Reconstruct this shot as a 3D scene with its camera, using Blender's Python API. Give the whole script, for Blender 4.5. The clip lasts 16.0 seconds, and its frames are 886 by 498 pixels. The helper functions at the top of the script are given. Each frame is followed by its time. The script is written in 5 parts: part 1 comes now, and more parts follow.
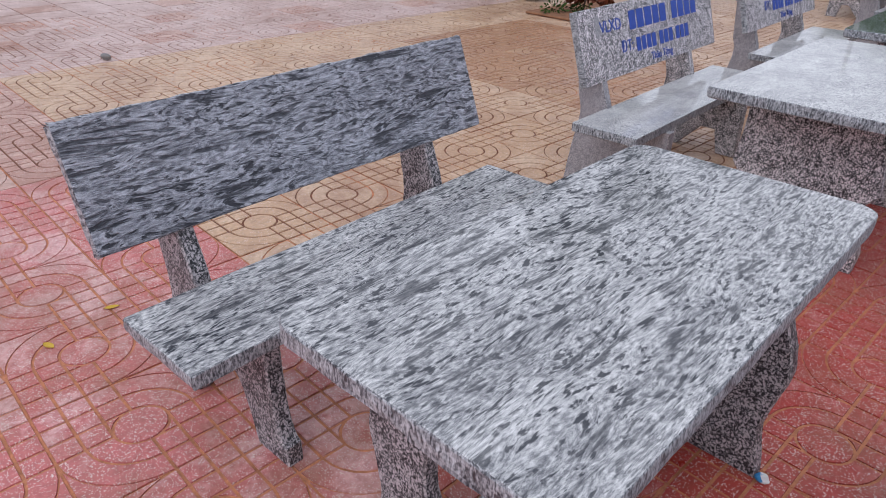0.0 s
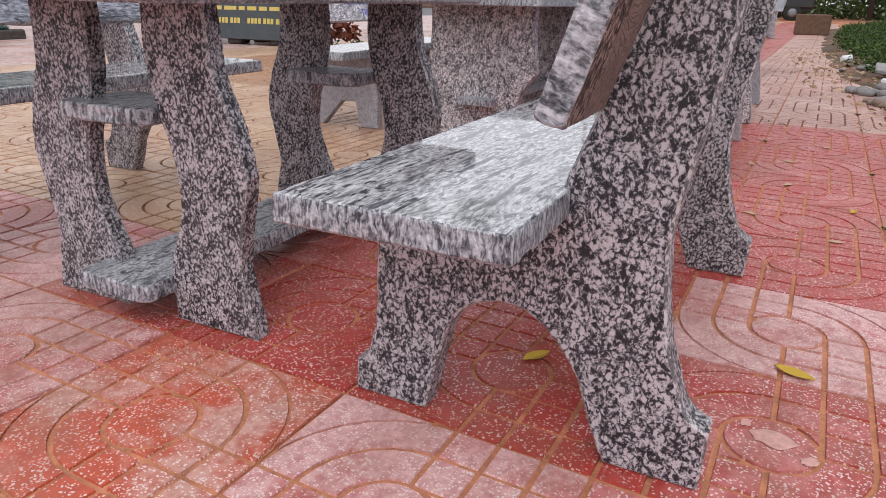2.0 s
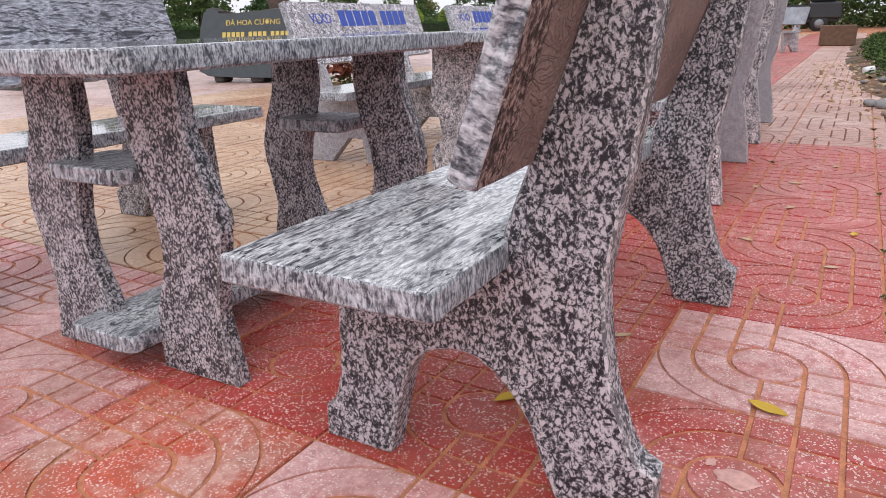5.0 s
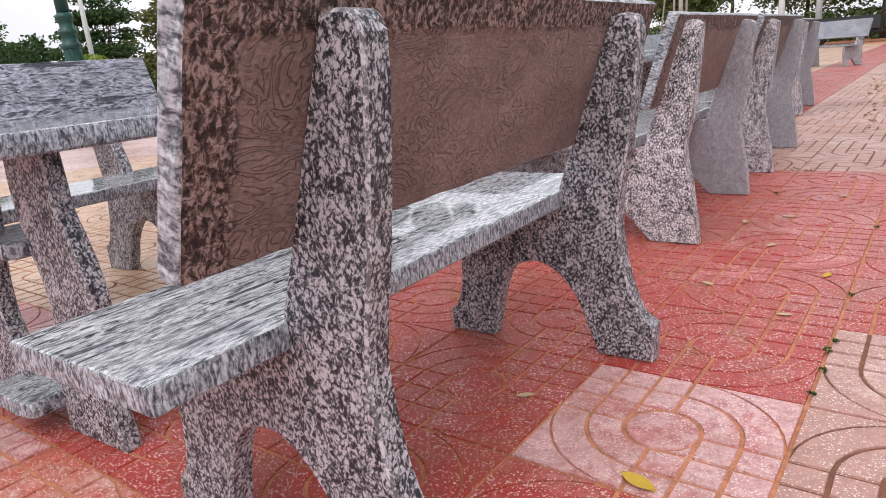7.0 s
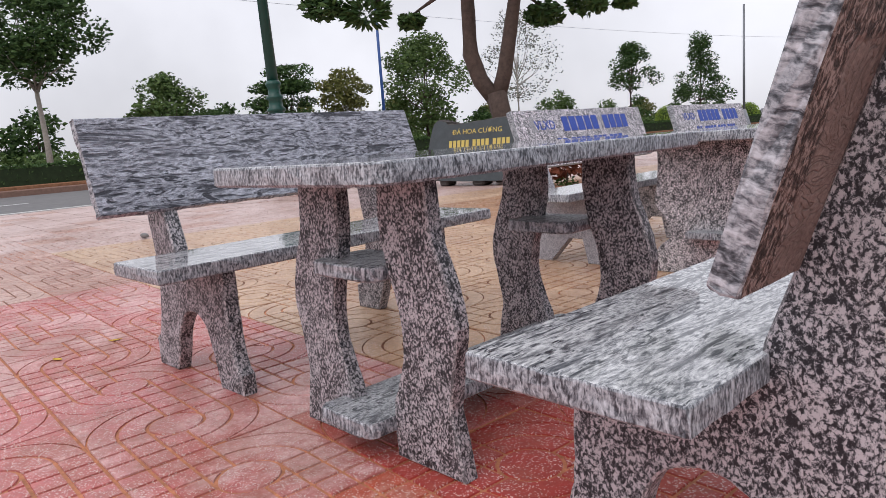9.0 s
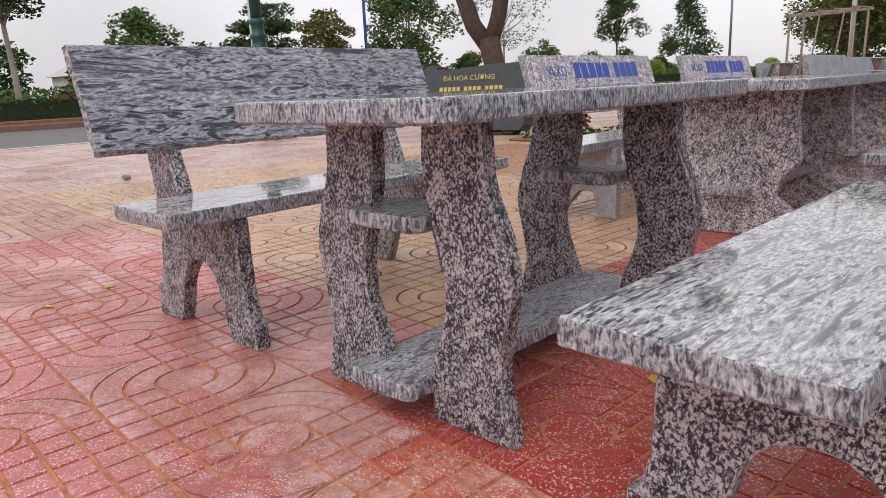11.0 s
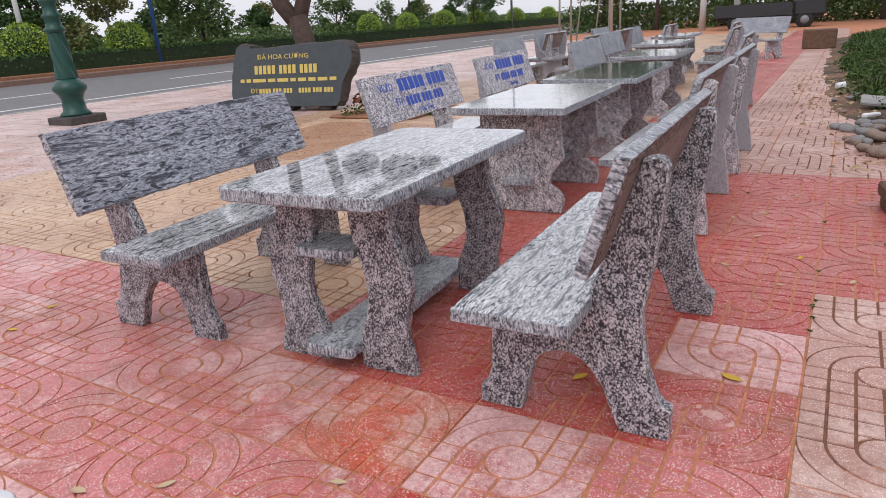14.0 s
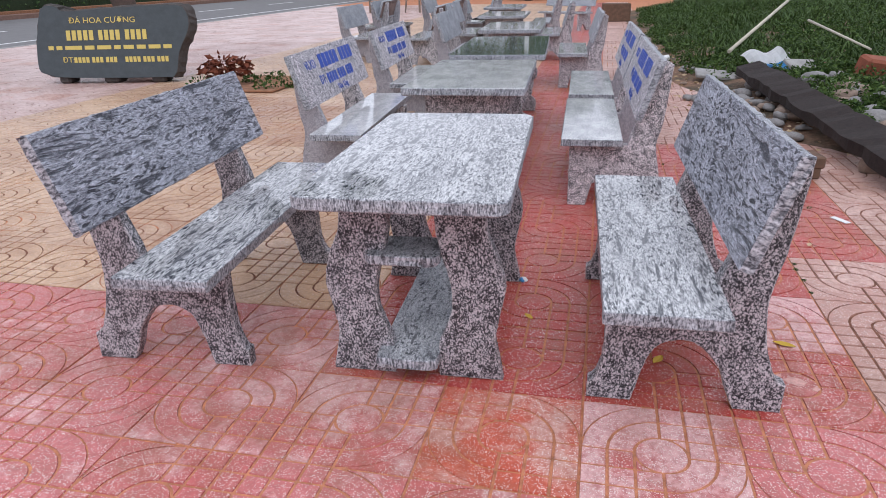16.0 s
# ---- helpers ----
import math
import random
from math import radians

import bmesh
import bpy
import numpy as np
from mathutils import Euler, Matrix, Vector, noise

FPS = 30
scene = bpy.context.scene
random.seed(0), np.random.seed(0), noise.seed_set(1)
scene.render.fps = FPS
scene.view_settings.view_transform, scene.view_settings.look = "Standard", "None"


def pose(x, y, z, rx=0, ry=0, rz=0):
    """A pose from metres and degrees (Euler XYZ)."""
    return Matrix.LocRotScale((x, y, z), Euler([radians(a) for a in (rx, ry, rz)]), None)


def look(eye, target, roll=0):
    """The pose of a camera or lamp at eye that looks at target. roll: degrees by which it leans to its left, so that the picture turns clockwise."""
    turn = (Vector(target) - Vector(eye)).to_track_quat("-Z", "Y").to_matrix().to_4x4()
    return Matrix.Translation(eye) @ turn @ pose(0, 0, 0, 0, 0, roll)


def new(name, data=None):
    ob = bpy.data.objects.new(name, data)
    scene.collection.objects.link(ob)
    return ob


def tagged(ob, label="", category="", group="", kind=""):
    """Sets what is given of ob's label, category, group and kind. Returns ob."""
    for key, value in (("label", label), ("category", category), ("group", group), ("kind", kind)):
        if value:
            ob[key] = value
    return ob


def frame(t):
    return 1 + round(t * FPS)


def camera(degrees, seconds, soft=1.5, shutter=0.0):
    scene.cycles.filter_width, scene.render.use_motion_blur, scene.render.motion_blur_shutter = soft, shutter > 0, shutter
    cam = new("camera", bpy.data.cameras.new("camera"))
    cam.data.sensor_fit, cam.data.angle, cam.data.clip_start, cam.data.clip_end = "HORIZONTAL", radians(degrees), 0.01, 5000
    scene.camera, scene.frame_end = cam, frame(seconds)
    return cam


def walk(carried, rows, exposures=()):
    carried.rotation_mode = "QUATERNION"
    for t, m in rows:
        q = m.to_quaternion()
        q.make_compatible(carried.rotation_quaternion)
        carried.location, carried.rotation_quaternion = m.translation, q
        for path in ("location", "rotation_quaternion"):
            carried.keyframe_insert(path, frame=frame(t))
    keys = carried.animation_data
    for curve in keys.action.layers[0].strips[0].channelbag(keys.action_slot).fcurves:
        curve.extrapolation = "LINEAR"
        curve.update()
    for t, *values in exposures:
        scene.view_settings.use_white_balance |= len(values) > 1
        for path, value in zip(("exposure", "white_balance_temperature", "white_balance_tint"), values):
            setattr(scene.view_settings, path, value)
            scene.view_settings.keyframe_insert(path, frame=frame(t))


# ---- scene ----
cam = camera(66.5, 16.0, soft=0.8)
PATH = [
    (0, (0.08, -0.073, 1.512), (-1.179, 1.145, 0.547), 1.0),
    (0.3, (0.147, -0.09, 1.439), (-1.05, 1.215, 0.509), 0.7),
    (0.5, (0.229, -0.134, 1.327), (-0.914, 1.231, 0.416), 0.6),
    (1, (0.419, -0.2, 1.013), (-0.655, 1.243, 0.138), -0.2),
    (1.5, (0.656, -0.283, 0.784), (-0.308, 1.302, 0.038), 0.9),
    (2, (0.752, -0.32, 0.736), (-0.132, 1.332, 0.037), 1.2),
    (2.5, (0.775, -0.305, 0.716), (-0.078, 1.372, 0.036), 1.2),
    (3, (0.781, -0.295, 0.712), (-0.08, 1.388, 0.061), 0.7),
    (3.5, (0.793, -0.302, 0.715), (-0.088, 1.376, 0.077), 0.4),
    (3.7, (0.799, -0.304, 0.717), (-0.084, 1.372, 0.075), 0.3),
    (5.8, (1.099, -0.141, 0.818), (-0.081, 1.373, 0.257), -4.1),
    (6, (1.179, -0.054, 0.812), (-0.058, 1.427, 0.287), -4.1),
    (6.5, (1.256, 0.039, 0.813), (0.045, 1.534, 0.267), -5.5),
    (7, (1.242, 0.016, 0.834), (0.077, 1.55, 0.296), -4.9),
    (7.5, (1.202, -0.088, 0.931), (0.03, 1.483, 0.534), -2.9),
    (8, (1.194, -0.173, 0.932), (0.045, 1.408, 0.507), -4.1),
    (8.5, (1.007, -0.259, 0.886), (-0.215, 1.27, 0.472), -3.2),
    (9, (0.847, -0.302, 0.799), (-0.638, 0.999, 0.48), -4.2),
    (9.2, (0.798, -0.295, 0.775), (-0.663, 1.025, 0.422), -3.6),
    (11.3, (0.633, -0.344, 0.788), (-0.786, 0.967, 0.272), -2.4),
    (11.5, (0.682, -0.406, 0.853), (-0.73, 0.895, 0.291), -2.1),
    (12, (0.814, -0.601, 0.915), (-0.501, 0.8, 0.357), -1.5),
    (12.5, (0.991, -0.875, 0.962), (-0.222, 0.614, 0.402), -2.7),
    (13, (1.112, -1.017, 0.997), (-0.115, 0.496, 0.545), -1.3),
    (13.5, (1.165, -1.154, 1.142), (0.007, 0.396, 0.637), -2.0),
    (14, (1.058, -1.246, 1.298), (0.084, 0.38, 0.661), -3.6),
    (14.5, (0.838, -1.326, 1.387), (0.143, 0.418, 0.695), -4.4),
    (15, (0.607, -1.329, 1.39), (-0.03, 0.416, 0.65), -4.4),
    (15.5, (0.235, -1.41, 1.403), (-0.198, 0.392, 0.653), -4.4),
    (16, (0.035, -1.467, 1.412), (-0.389, 0.337, 0.659), -1.4),
]
EXPOSURES = [(0.0, -0.65), (0.5, -0.56), (1.0, -0.42), (1.5, -0.45), (2.0, -0.33), (2.5, -0.26), (3.5, -0.23), (6.0, -0.12), (7.0, -0.1), (8.0, -0.25), (9.0, -0.45), (11.5, -0.43), (13.5, -0.4), (14.5, -0.38), (16.0, -0.33)]
TINTS = [(0.0, 6100), (0.5, 6150), (1.0, 6300), (1.5, 6650), (2.0, 6500), (2.5, 6380), (3.5, 6250), (6.0, 6550), (8.0, 6450), (9.0, 6450), (11.5, 6780), (12.5, 6620), (13.5, 6560), (14.5, 6250), (15.5, 6150), (16.0, 6050)]


def kelvin(t):
    """White balance at time t, between the two nearest settings."""
    return float(np.interp(t, [a for a, _ in TINTS], [b for _, b in TINTS]))


walk(cam, [(t, look(eye, target, roll)) for t, eye, target, roll in PATH], [(t, e - 0.14, kelvin(t), 13.0) for t, e in EXPOSURES])
SKY, CLOUD, SUN = 0.14, 8.0, 1.0

# ---- world, sun, exposure ----
world = bpy.data.worlds.new("overcast_sky")
scene.world = world
world.use_nodes = True
wn, wl = world.node_tree.nodes, world.node_tree.links
sky = wn.new("ShaderNodeTexSky")
sky.sky_type, sky.sun_disc = "NISHITA", False
sky.sun_elevation, sky.sun_rotation = radians(52), radians(200)
sky.dust_density, sky.air_density = 1.5, 1.0
grey = wn.new("ShaderNodeHueSaturation")
grey.inputs["Saturation"].default_value = 0.22
wl.new(sky.outputs[0], grey.inputs["Color"])
# soft cloud layer over the whole sky
wco = wn.new("ShaderNodeTexCoord")
wno = wn.new("ShaderNodeTexNoise")
wno.inputs["Scale"].default_value, wno.inputs["Detail"].default_value = 3.0, 6
wl.new(wco.outputs["Generated"], wno.inputs["Vector"])
wra = wn.new("ShaderNodeMapRange")
wra.inputs["From Min"].default_value, wra.inputs["From Max"].default_value = 0.3, 0.7
wra.inputs["To Min"].default_value, wra.inputs["To Max"].default_value = 0.85, 1.2
wl.new(wno.outputs["Fac"], wra.inputs["Value"])
wmu = wn.new("ShaderNodeVectorMath")
wmu.operation = "SCALE"
veil = wn.new("ShaderNodeMix")
veil.data_type = "RGBA"
veil.inputs[0].default_value = 0.7
veil.inputs[7].default_value = (CLOUD * 0.97, CLOUD * 0.985, CLOUD * 1.05, 1)
wl.new(grey.outputs[0], veil.inputs[6])
# an overcast sky is about three times brighter overhead than at the horizon
wsep = wn.new("ShaderNodeSeparateXYZ")
wl.new(wco.outputs["Generated"], wsep.inputs[0])
wup = wn.new("ShaderNodeMapRange")
wup.inputs["From Min"].default_value, wup.inputs["From Max"].default_value = 0.0, 1.0
wup.inputs["To Min"].default_value, wup.inputs["To Max"].default_value = 1.18, 1.7
wl.new(wsep.outputs["Z"], wup.inputs["Value"])
wov = wn.new("ShaderNodeVectorMath")
wov.operation = "SCALE"
wl.new(veil.outputs[2], wov.inputs[0])
wl.new(wup.outputs[0], wov.inputs["Scale"])
wl.new(wov.outputs[0], wmu.inputs[0])
wl.new(wra.outputs[0], wmu.inputs["Scale"])
wn["Background"].inputs["Strength"].default_value = SKY
wl.new(wmu.outputs[0], wn["Background"].inputs["Color"])

sun = new("sun", bpy.data.lights.new("sun", "SUN"))
sun.data.energy, sun.data.angle, sun.data.color = SUN, radians(35), (1.0, 0.97, 0.92)
sun.matrix_world = look((0, 0, 30), (0 - 30 * math.sin(radians(200)) * -0.78, 30 * math.cos(radians(200)) * 0.78 * -1, 0))


# ---- materials ----
class Mat:
    """A node material under construction."""

    def __init__(self, name, rough=0.5, metal=0.0, spec=0.5):
        self.m = bpy.data.materials.new(name)
        self.m.use_nodes = True
        self.n, self.l = self.m.node_tree.nodes, self.m.node_tree.links
        self.b = self.n["Principled BSDF"]
        self.b.inputs["Roughness"].default_value = rough
        self.b.inputs["Metallic"].default_value = metal
        self.b.inputs["Specular IOR Level"].default_value = spec

    def put(self, sock, v):
        if isinstance(v, bpy.types.NodeSocket):
            self.l.new(v, sock)
        elif isinstance(v, tuple) and len(v) == 3 and sock.type == "RGBA":
            sock.default_value = (*v, 1)
        else:
            sock.default_value = v

    def coords(self, kind="Object", scale=(1, 1, 1), jitter=True, turn=(0, 0, 0)):
        c = self.n.new("ShaderNodeTexCoord").outputs[kind]
        if jitter:
            inf = self.n.new("ShaderNodeObjectInfo")
            add = self.n.new("ShaderNodeVectorMath")
            add.operation = "MULTIPLY_ADD"
            self.put(add.inputs[0], inf.outputs["Random"])
            add.inputs[1].default_value = (37, 23, 11)
            self.put(add.inputs[2], c)
            c = add.outputs[0]
        mp = self.n.new("ShaderNodeMapping")
        mp.inputs["Scale"].default_value = scale
        mp.inputs["Rotation"].default_value = turn
        self.put(mp.inputs["Vector"], c)
        return mp.outputs[0]

    def noise(self, vec, scale, detail=4, rough=0.55, dist=0.0, out="Fac"):
        t = self.n.new("ShaderNodeTexNoise")
        self.put(t.inputs["Vector"], vec)
        t.inputs["Scale"].default_value, t.inputs["Detail"].default_value = scale, detail
        t.inputs["Roughness"].default_value, t.inputs["Distortion"].default_value = rough, dist
        return t.outputs[out]

    def cells(self, vec, scale, out="Color", feature="F1", rnd=1.0):
        t = self.n.new("ShaderNodeTexVoronoi")
        t.feature = feature
        self.put(t.inputs["Vector"], vec)
        t.inputs["Scale"].default_value, t.inputs["Randomness"].default_value = scale, rnd
        return t.outputs[out]

    def ramp(self, fac, stops, smooth="LINEAR"):
        r = self.n.new("ShaderNodeValToRGB")
        r.color_ramp.interpolation = smooth
        els = r.color_ramp.elements
        while len(els) < len(stops):
            els.new(0.5)
        for e, (p, c) in zip(els, stops):
            e.position = p
            e.color = (*c, 1) if isinstance(c, tuple) else (c, c, c, 1)
        self.put(r.inputs[0], fac)
        return r.outputs[0]

    def mix(self, fac, a, b, mode="MIX"):
        x = self.n.new("ShaderNodeMix")
        x.data_type, x.blend_type = "RGBA", mode
        self.put(x.inputs[0], fac)
        self.put(x.inputs[6], a)
        self.put(x.inputs[7], b)
        return x.outputs[2]

    def math(self, op, a, b=0.0, clamp=False):
        x = self.n.new("ShaderNodeMath")
        x.operation, x.use_clamp = op, clamp
        self.put(x.inputs[0], a)
        self.put(x.inputs[1], b)
        return x.outputs[0]

    def warp(self, vec, scale, amount, detail=2):
        col = self.noise(vec, scale, detail, out="Color")
        x = self.n.new("ShaderNodeVectorMath")
        x.operation = "MULTIPLY_ADD"
        self.put(x.inputs[0], col)
        x.inputs[1].default_value = (amount,) * 3
        self.put(x.inputs[2], vec)
        return x.outputs[0]

    def bump(self, height, dist=0.002, strength=0.6):
        x = self.n.new("ShaderNodeBump")
        x.inputs["Distance"].default_value, x.inputs["Strength"].default_value = dist, strength
        self.put(x.inputs["Height"], height)
        self.l.new(x.outputs[0], self.b.inputs["Normal"])

    def done(self, colour, rough=None):
        self.put(self.b.inputs["Base Color"], colour)
        if rough is not None:
            self.put(self.b.inputs["Roughness"], rough)
        return self.m


def plain(name, colour, rough=0.6, metal=0.0, var=0.25, scale=8, bump=0.001):
    m = Mat(name, rough, metal)
    v = m.coords()
    f = m.noise(v, scale, 6, 0.65)
    g = m.noise(v, scale * 9, 3, 0.6)
    f2 = m.math("ADD", m.math("MULTIPLY", f, 0.7), m.math("MULTIPLY", g, 0.3))
    lo, hi = tuple(c * (1 - var) for c in colour), tuple(min(1, c * (1 + var)) for c in colour)
    m.bump(f2, bump, 0.5)
    return m.done(m.ramp(f2, [(0.3, lo), (0.7, hi)]))


def wave_granite(name, rough, tint=(1, 1, 1), flow=(1.0, 0.27, 1.0), scale=88.0, dark=1.0, coarse=0.0, pale=0.5, veins=0.95, swirl=0.06, bold=0.8):
    """Pale grey granite full of short, curling dark dashes that flow along y, with a few longer streaks."""
    m = Mat(name, rough)
    v = m.coords(scale=flow)
    w = m.warp(m.warp(v, 9.0, swirl, 2), 30.0, swirl * 0.16, 1)
    tone = m.noise(v, 9, 4, 0.6)
    grain = m.noise(w, scale * 1.9, 3, 0.65)
    speck = m.noise(m.coords(), 560, 2, 0.5)
    f = m.math("ADD", m.math("MULTIPLY", tone, 0.2), m.math("ADD", m.math("MULTIPLY", grain, 0.56), m.math("MULTIPLY", speck, 0.24)))
    col = m.ramp(f, [(0.38, (0.14 * dark, 0.145 * dark, 0.16 * dark)), (0.46, (pale * 0.58, pale * 0.59, pale * 0.62)), (0.53, (pale, pale * 1.01, pale * 1.03)), (0.62, (pale * 1.5, pale * 1.5, pale * 1.51))])
    crowd = m.ramp(m.noise(v, 6, 3, 0.6), [(0.34, 0.5), (0.54, 1.0)])
    dash = m.math("MULTIPLY", m.ramp(m.noise(w, scale, 3, 0.6), [(0.39, 1.0), (0.465, 0.0)]), m.math("MULTIPLY", crowd, veins))
    w2 = m.warp(m.warp(m.coords(scale=(flow[0], flow[1] * 0.55, flow[2])), 3.0, swirl * 2.4, 3), 14.0, swirl * 0.5, 2)
    streak = m.math("MULTIPLY", m.ramp(m.noise(w2, scale * 0.5, 3, 0.55), [(0.34, 1.0), (0.44, 0.0)]), bold)
    ink = m.math("MINIMUM", m.math("MAXIMUM", dash, streak), 1.0)
    col = m.mix(ink, col, (0.036 * dark, 0.04 * dark, 0.052 * dark))
    col = m.mix(1.0, col, tint, "MULTIPLY")
    if coarse:
        m.bump(m.math("SUBTRACT", m.math("MULTIPLY", f, 1.2), m.math("MULTIPLY", ink, 0.7)), coarse, 0.9)
    r = m.ramp(m.noise(v, 5, 4), [(0.35, rough * 0.75), (0.7, min(1, rough * 1.4))])
    return m.done(col, r)


def speckled_granite(name, rough=0.6, size=70, tint=(1, 1, 1), light=1.0, bump=0.0022, even=0.0):
    """Coarse cut granite: pale crystals of uneven size in a broken net of black mica, with grey between."""
    m = Mat(name, rough)
    v = m.coords(scale=(1, 1, 0.78), turn=(0, 0.35, 0))
    w = m.warp(v, 55, 0.014, 3)
    grain = m.noise(w, size, 4, 0.68, 0.5)
    cell = m.cells(w, size * 0.62, "Distance", "DISTANCE_TO_EDGE")
    blot = m.noise(w, size * 0.2, 3, 0.6, 0.3)
    fine = m.noise(v, size * 3.6, 3, 0.6)
    net = m.ramp(cell, [(0.0, 0.0), (0.3, 1.0)])
    f = m.math("ADD", m.math("MULTIPLY", grain, 0.55), m.math("ADD", m.math("MULTIPLY", blot, 0.2), m.math("ADD", m.math("MULTIPLY", fine, 0.17), m.math("MULTIPLY", net, 0.08))))
    col = m.ramp(f, [(0.446, (0.011, 0.0115, 0.017)), (0.474, (0.09 * light, 0.088 * light, 0.1 * light)), (0.5, (0.3 * light, 0.29 * light, 0.3 * light)), (0.545, (0.68 * light, 0.635 * light, 0.65 * light))])
    stain = m.noise(v, 2.4, 4)
    col = m.mix(m.math("MULTIPLY", m.ramp(stain, [(0.5, 0.0), (0.75, 1.0)]), 0.16), col, (0.18, 0.15, 0.14))
    if even:
        col = m.mix(even, col, (0.3 * light, 0.285 * light, 0.295 * light))
    col = m.mix(1.0, col, tint, "MULTIPLY")
    m.bump(m.math("ADD", grain, m.noise(v, 14, 3)), bump, 0.8)
    return m.done(col)


def cut_edge(name, tint=(1, 1, 1), scale=1.0):
    """Sawn slab edge: short, broken upright dark streaks in pale stone, with chipped pale spots."""
    m = Mat(name, 0.4)
    base = m.warp(m.coords(), 45, 0.012, 2)
    mp = m.n.new("ShaderNodeMapping")
    mp.inputs["Scale"].default_value = (190 * scale, 190 * scale, 48 * scale)
    m.put(mp.inputs["Vector"], base)
    f = m.noise(mp.outputs[0], 1.0, 4, 0.6, 0.4)
    g = m.noise(base, 130, 4)
    big = m.noise(base, 20, 3)
    f2 = m.math("ADD", m.math("MULTIPLY", f, 0.6), m.math("ADD", m.math("MULTIPLY", g, 0.28), m.math("MULTIPLY", big, 0.12)))
    col = m.ramp(f2, [(0.39, (0.035, 0.037, 0.045)), (0.46, (0.17, 0.175, 0.19)), (0.52, (0.42, 0.42, 0.435)), (0.62, (0.72, 0.715, 0.73))])
    m.bump(f2, 0.003, 0.7)
    return m.done(m.mix(1.0, col, tint, "MULTIPLY"))


def sawn_back(name, half=0.77, top=0.186):
    """Unpolished brown rear face: thin dark saw swirls inside, a coarse speckled rim along the top and the ends."""
    m = Mat(name, 0.78)
    v = m.coords(scale=(1, 0.6, 1))
    w = m.warp(m.warp(v, 4, 0.16, 3), 16, 0.03, 2)
    f = m.noise(w, 17, 3, 0.55, 0.6)
    worm = m.math("ABSOLUTE", m.math("SINE", m.math("MULTIPLY", f, 46.0)))
    line = m.ramp(worm, [(0.0, 1.0), (0.5, 0.0)])
    line = m.math("MULTIPLY", line, m.ramp(m.noise(v, 9, 3, 0.6), [(0.34, 0.1), (0.55, 0.85)]))
    fine = m.noise(v, 170, 4, 0.65)
    g = m.noise(w, 3.2, 5, 0.65)
    col = m.ramp(m.math("ADD", m.math("MULTIPLY", fine, 0.45), m.math("MULTIPLY", g, 0.55)), [(0.36, (0.14, 0.09, 0.078)), (0.5, (0.225, 0.15, 0.13)), (0.64, (0.34, 0.245, 0.22))])
    col = m.mix(m.math("MULTIPLY", line, 0.6), col, (0.07, 0.043, 0.037))
    sep = m.n.new("ShaderNodeSeparateXYZ")
    m.put(sep.inputs[0], m.coords(jitter=False))
    wob = m.math("MULTIPLY", m.math("SUBTRACT", m.noise(v, 22, 3, 0.6), 0.5), 0.045)
    ends = m.math("SUBTRACT", m.math("ADD", m.math("ABSOLUTE", sep.outputs[1]), wob), half - 0.085)
    up = m.math("SUBTRACT", m.math("ADD", sep.outputs[0], wob), top - 0.07)
    rim = m.ramp(m.math("MAXIMUM", ends, up), [(0.0, 0.0), (0.012, 1.0)])
    rough = m.noise(m.warp(m.coords(scale=(0.8, 1, 1)), 60, 0.014, 2), 105, 3, 0.6, 0.5)
    crust = m.ramp(rough, [(0.4, (0.028, 0.015, 0.013)), (0.5, (0.13, 0.078, 0.066)), (0.6, (0.36, 0.26, 0.235))])
    col = m.mix(rim, col, crust)
    hgt = m.math("ADD", m.math("MULTIPLY", rim, m.math("ADD", m.math("MULTIPLY", rough, 0.9), 0.35)), m.math("SUBTRACT", m.math("ADD", m.math("MULTIPLY", fine, 0.4), m.math("MULTIPLY", f, 2.0)), m.math("MULTIPLY", line, 0.8)))
    m.bump(hgt, 0.004, 1.0)
    return m.done(col)


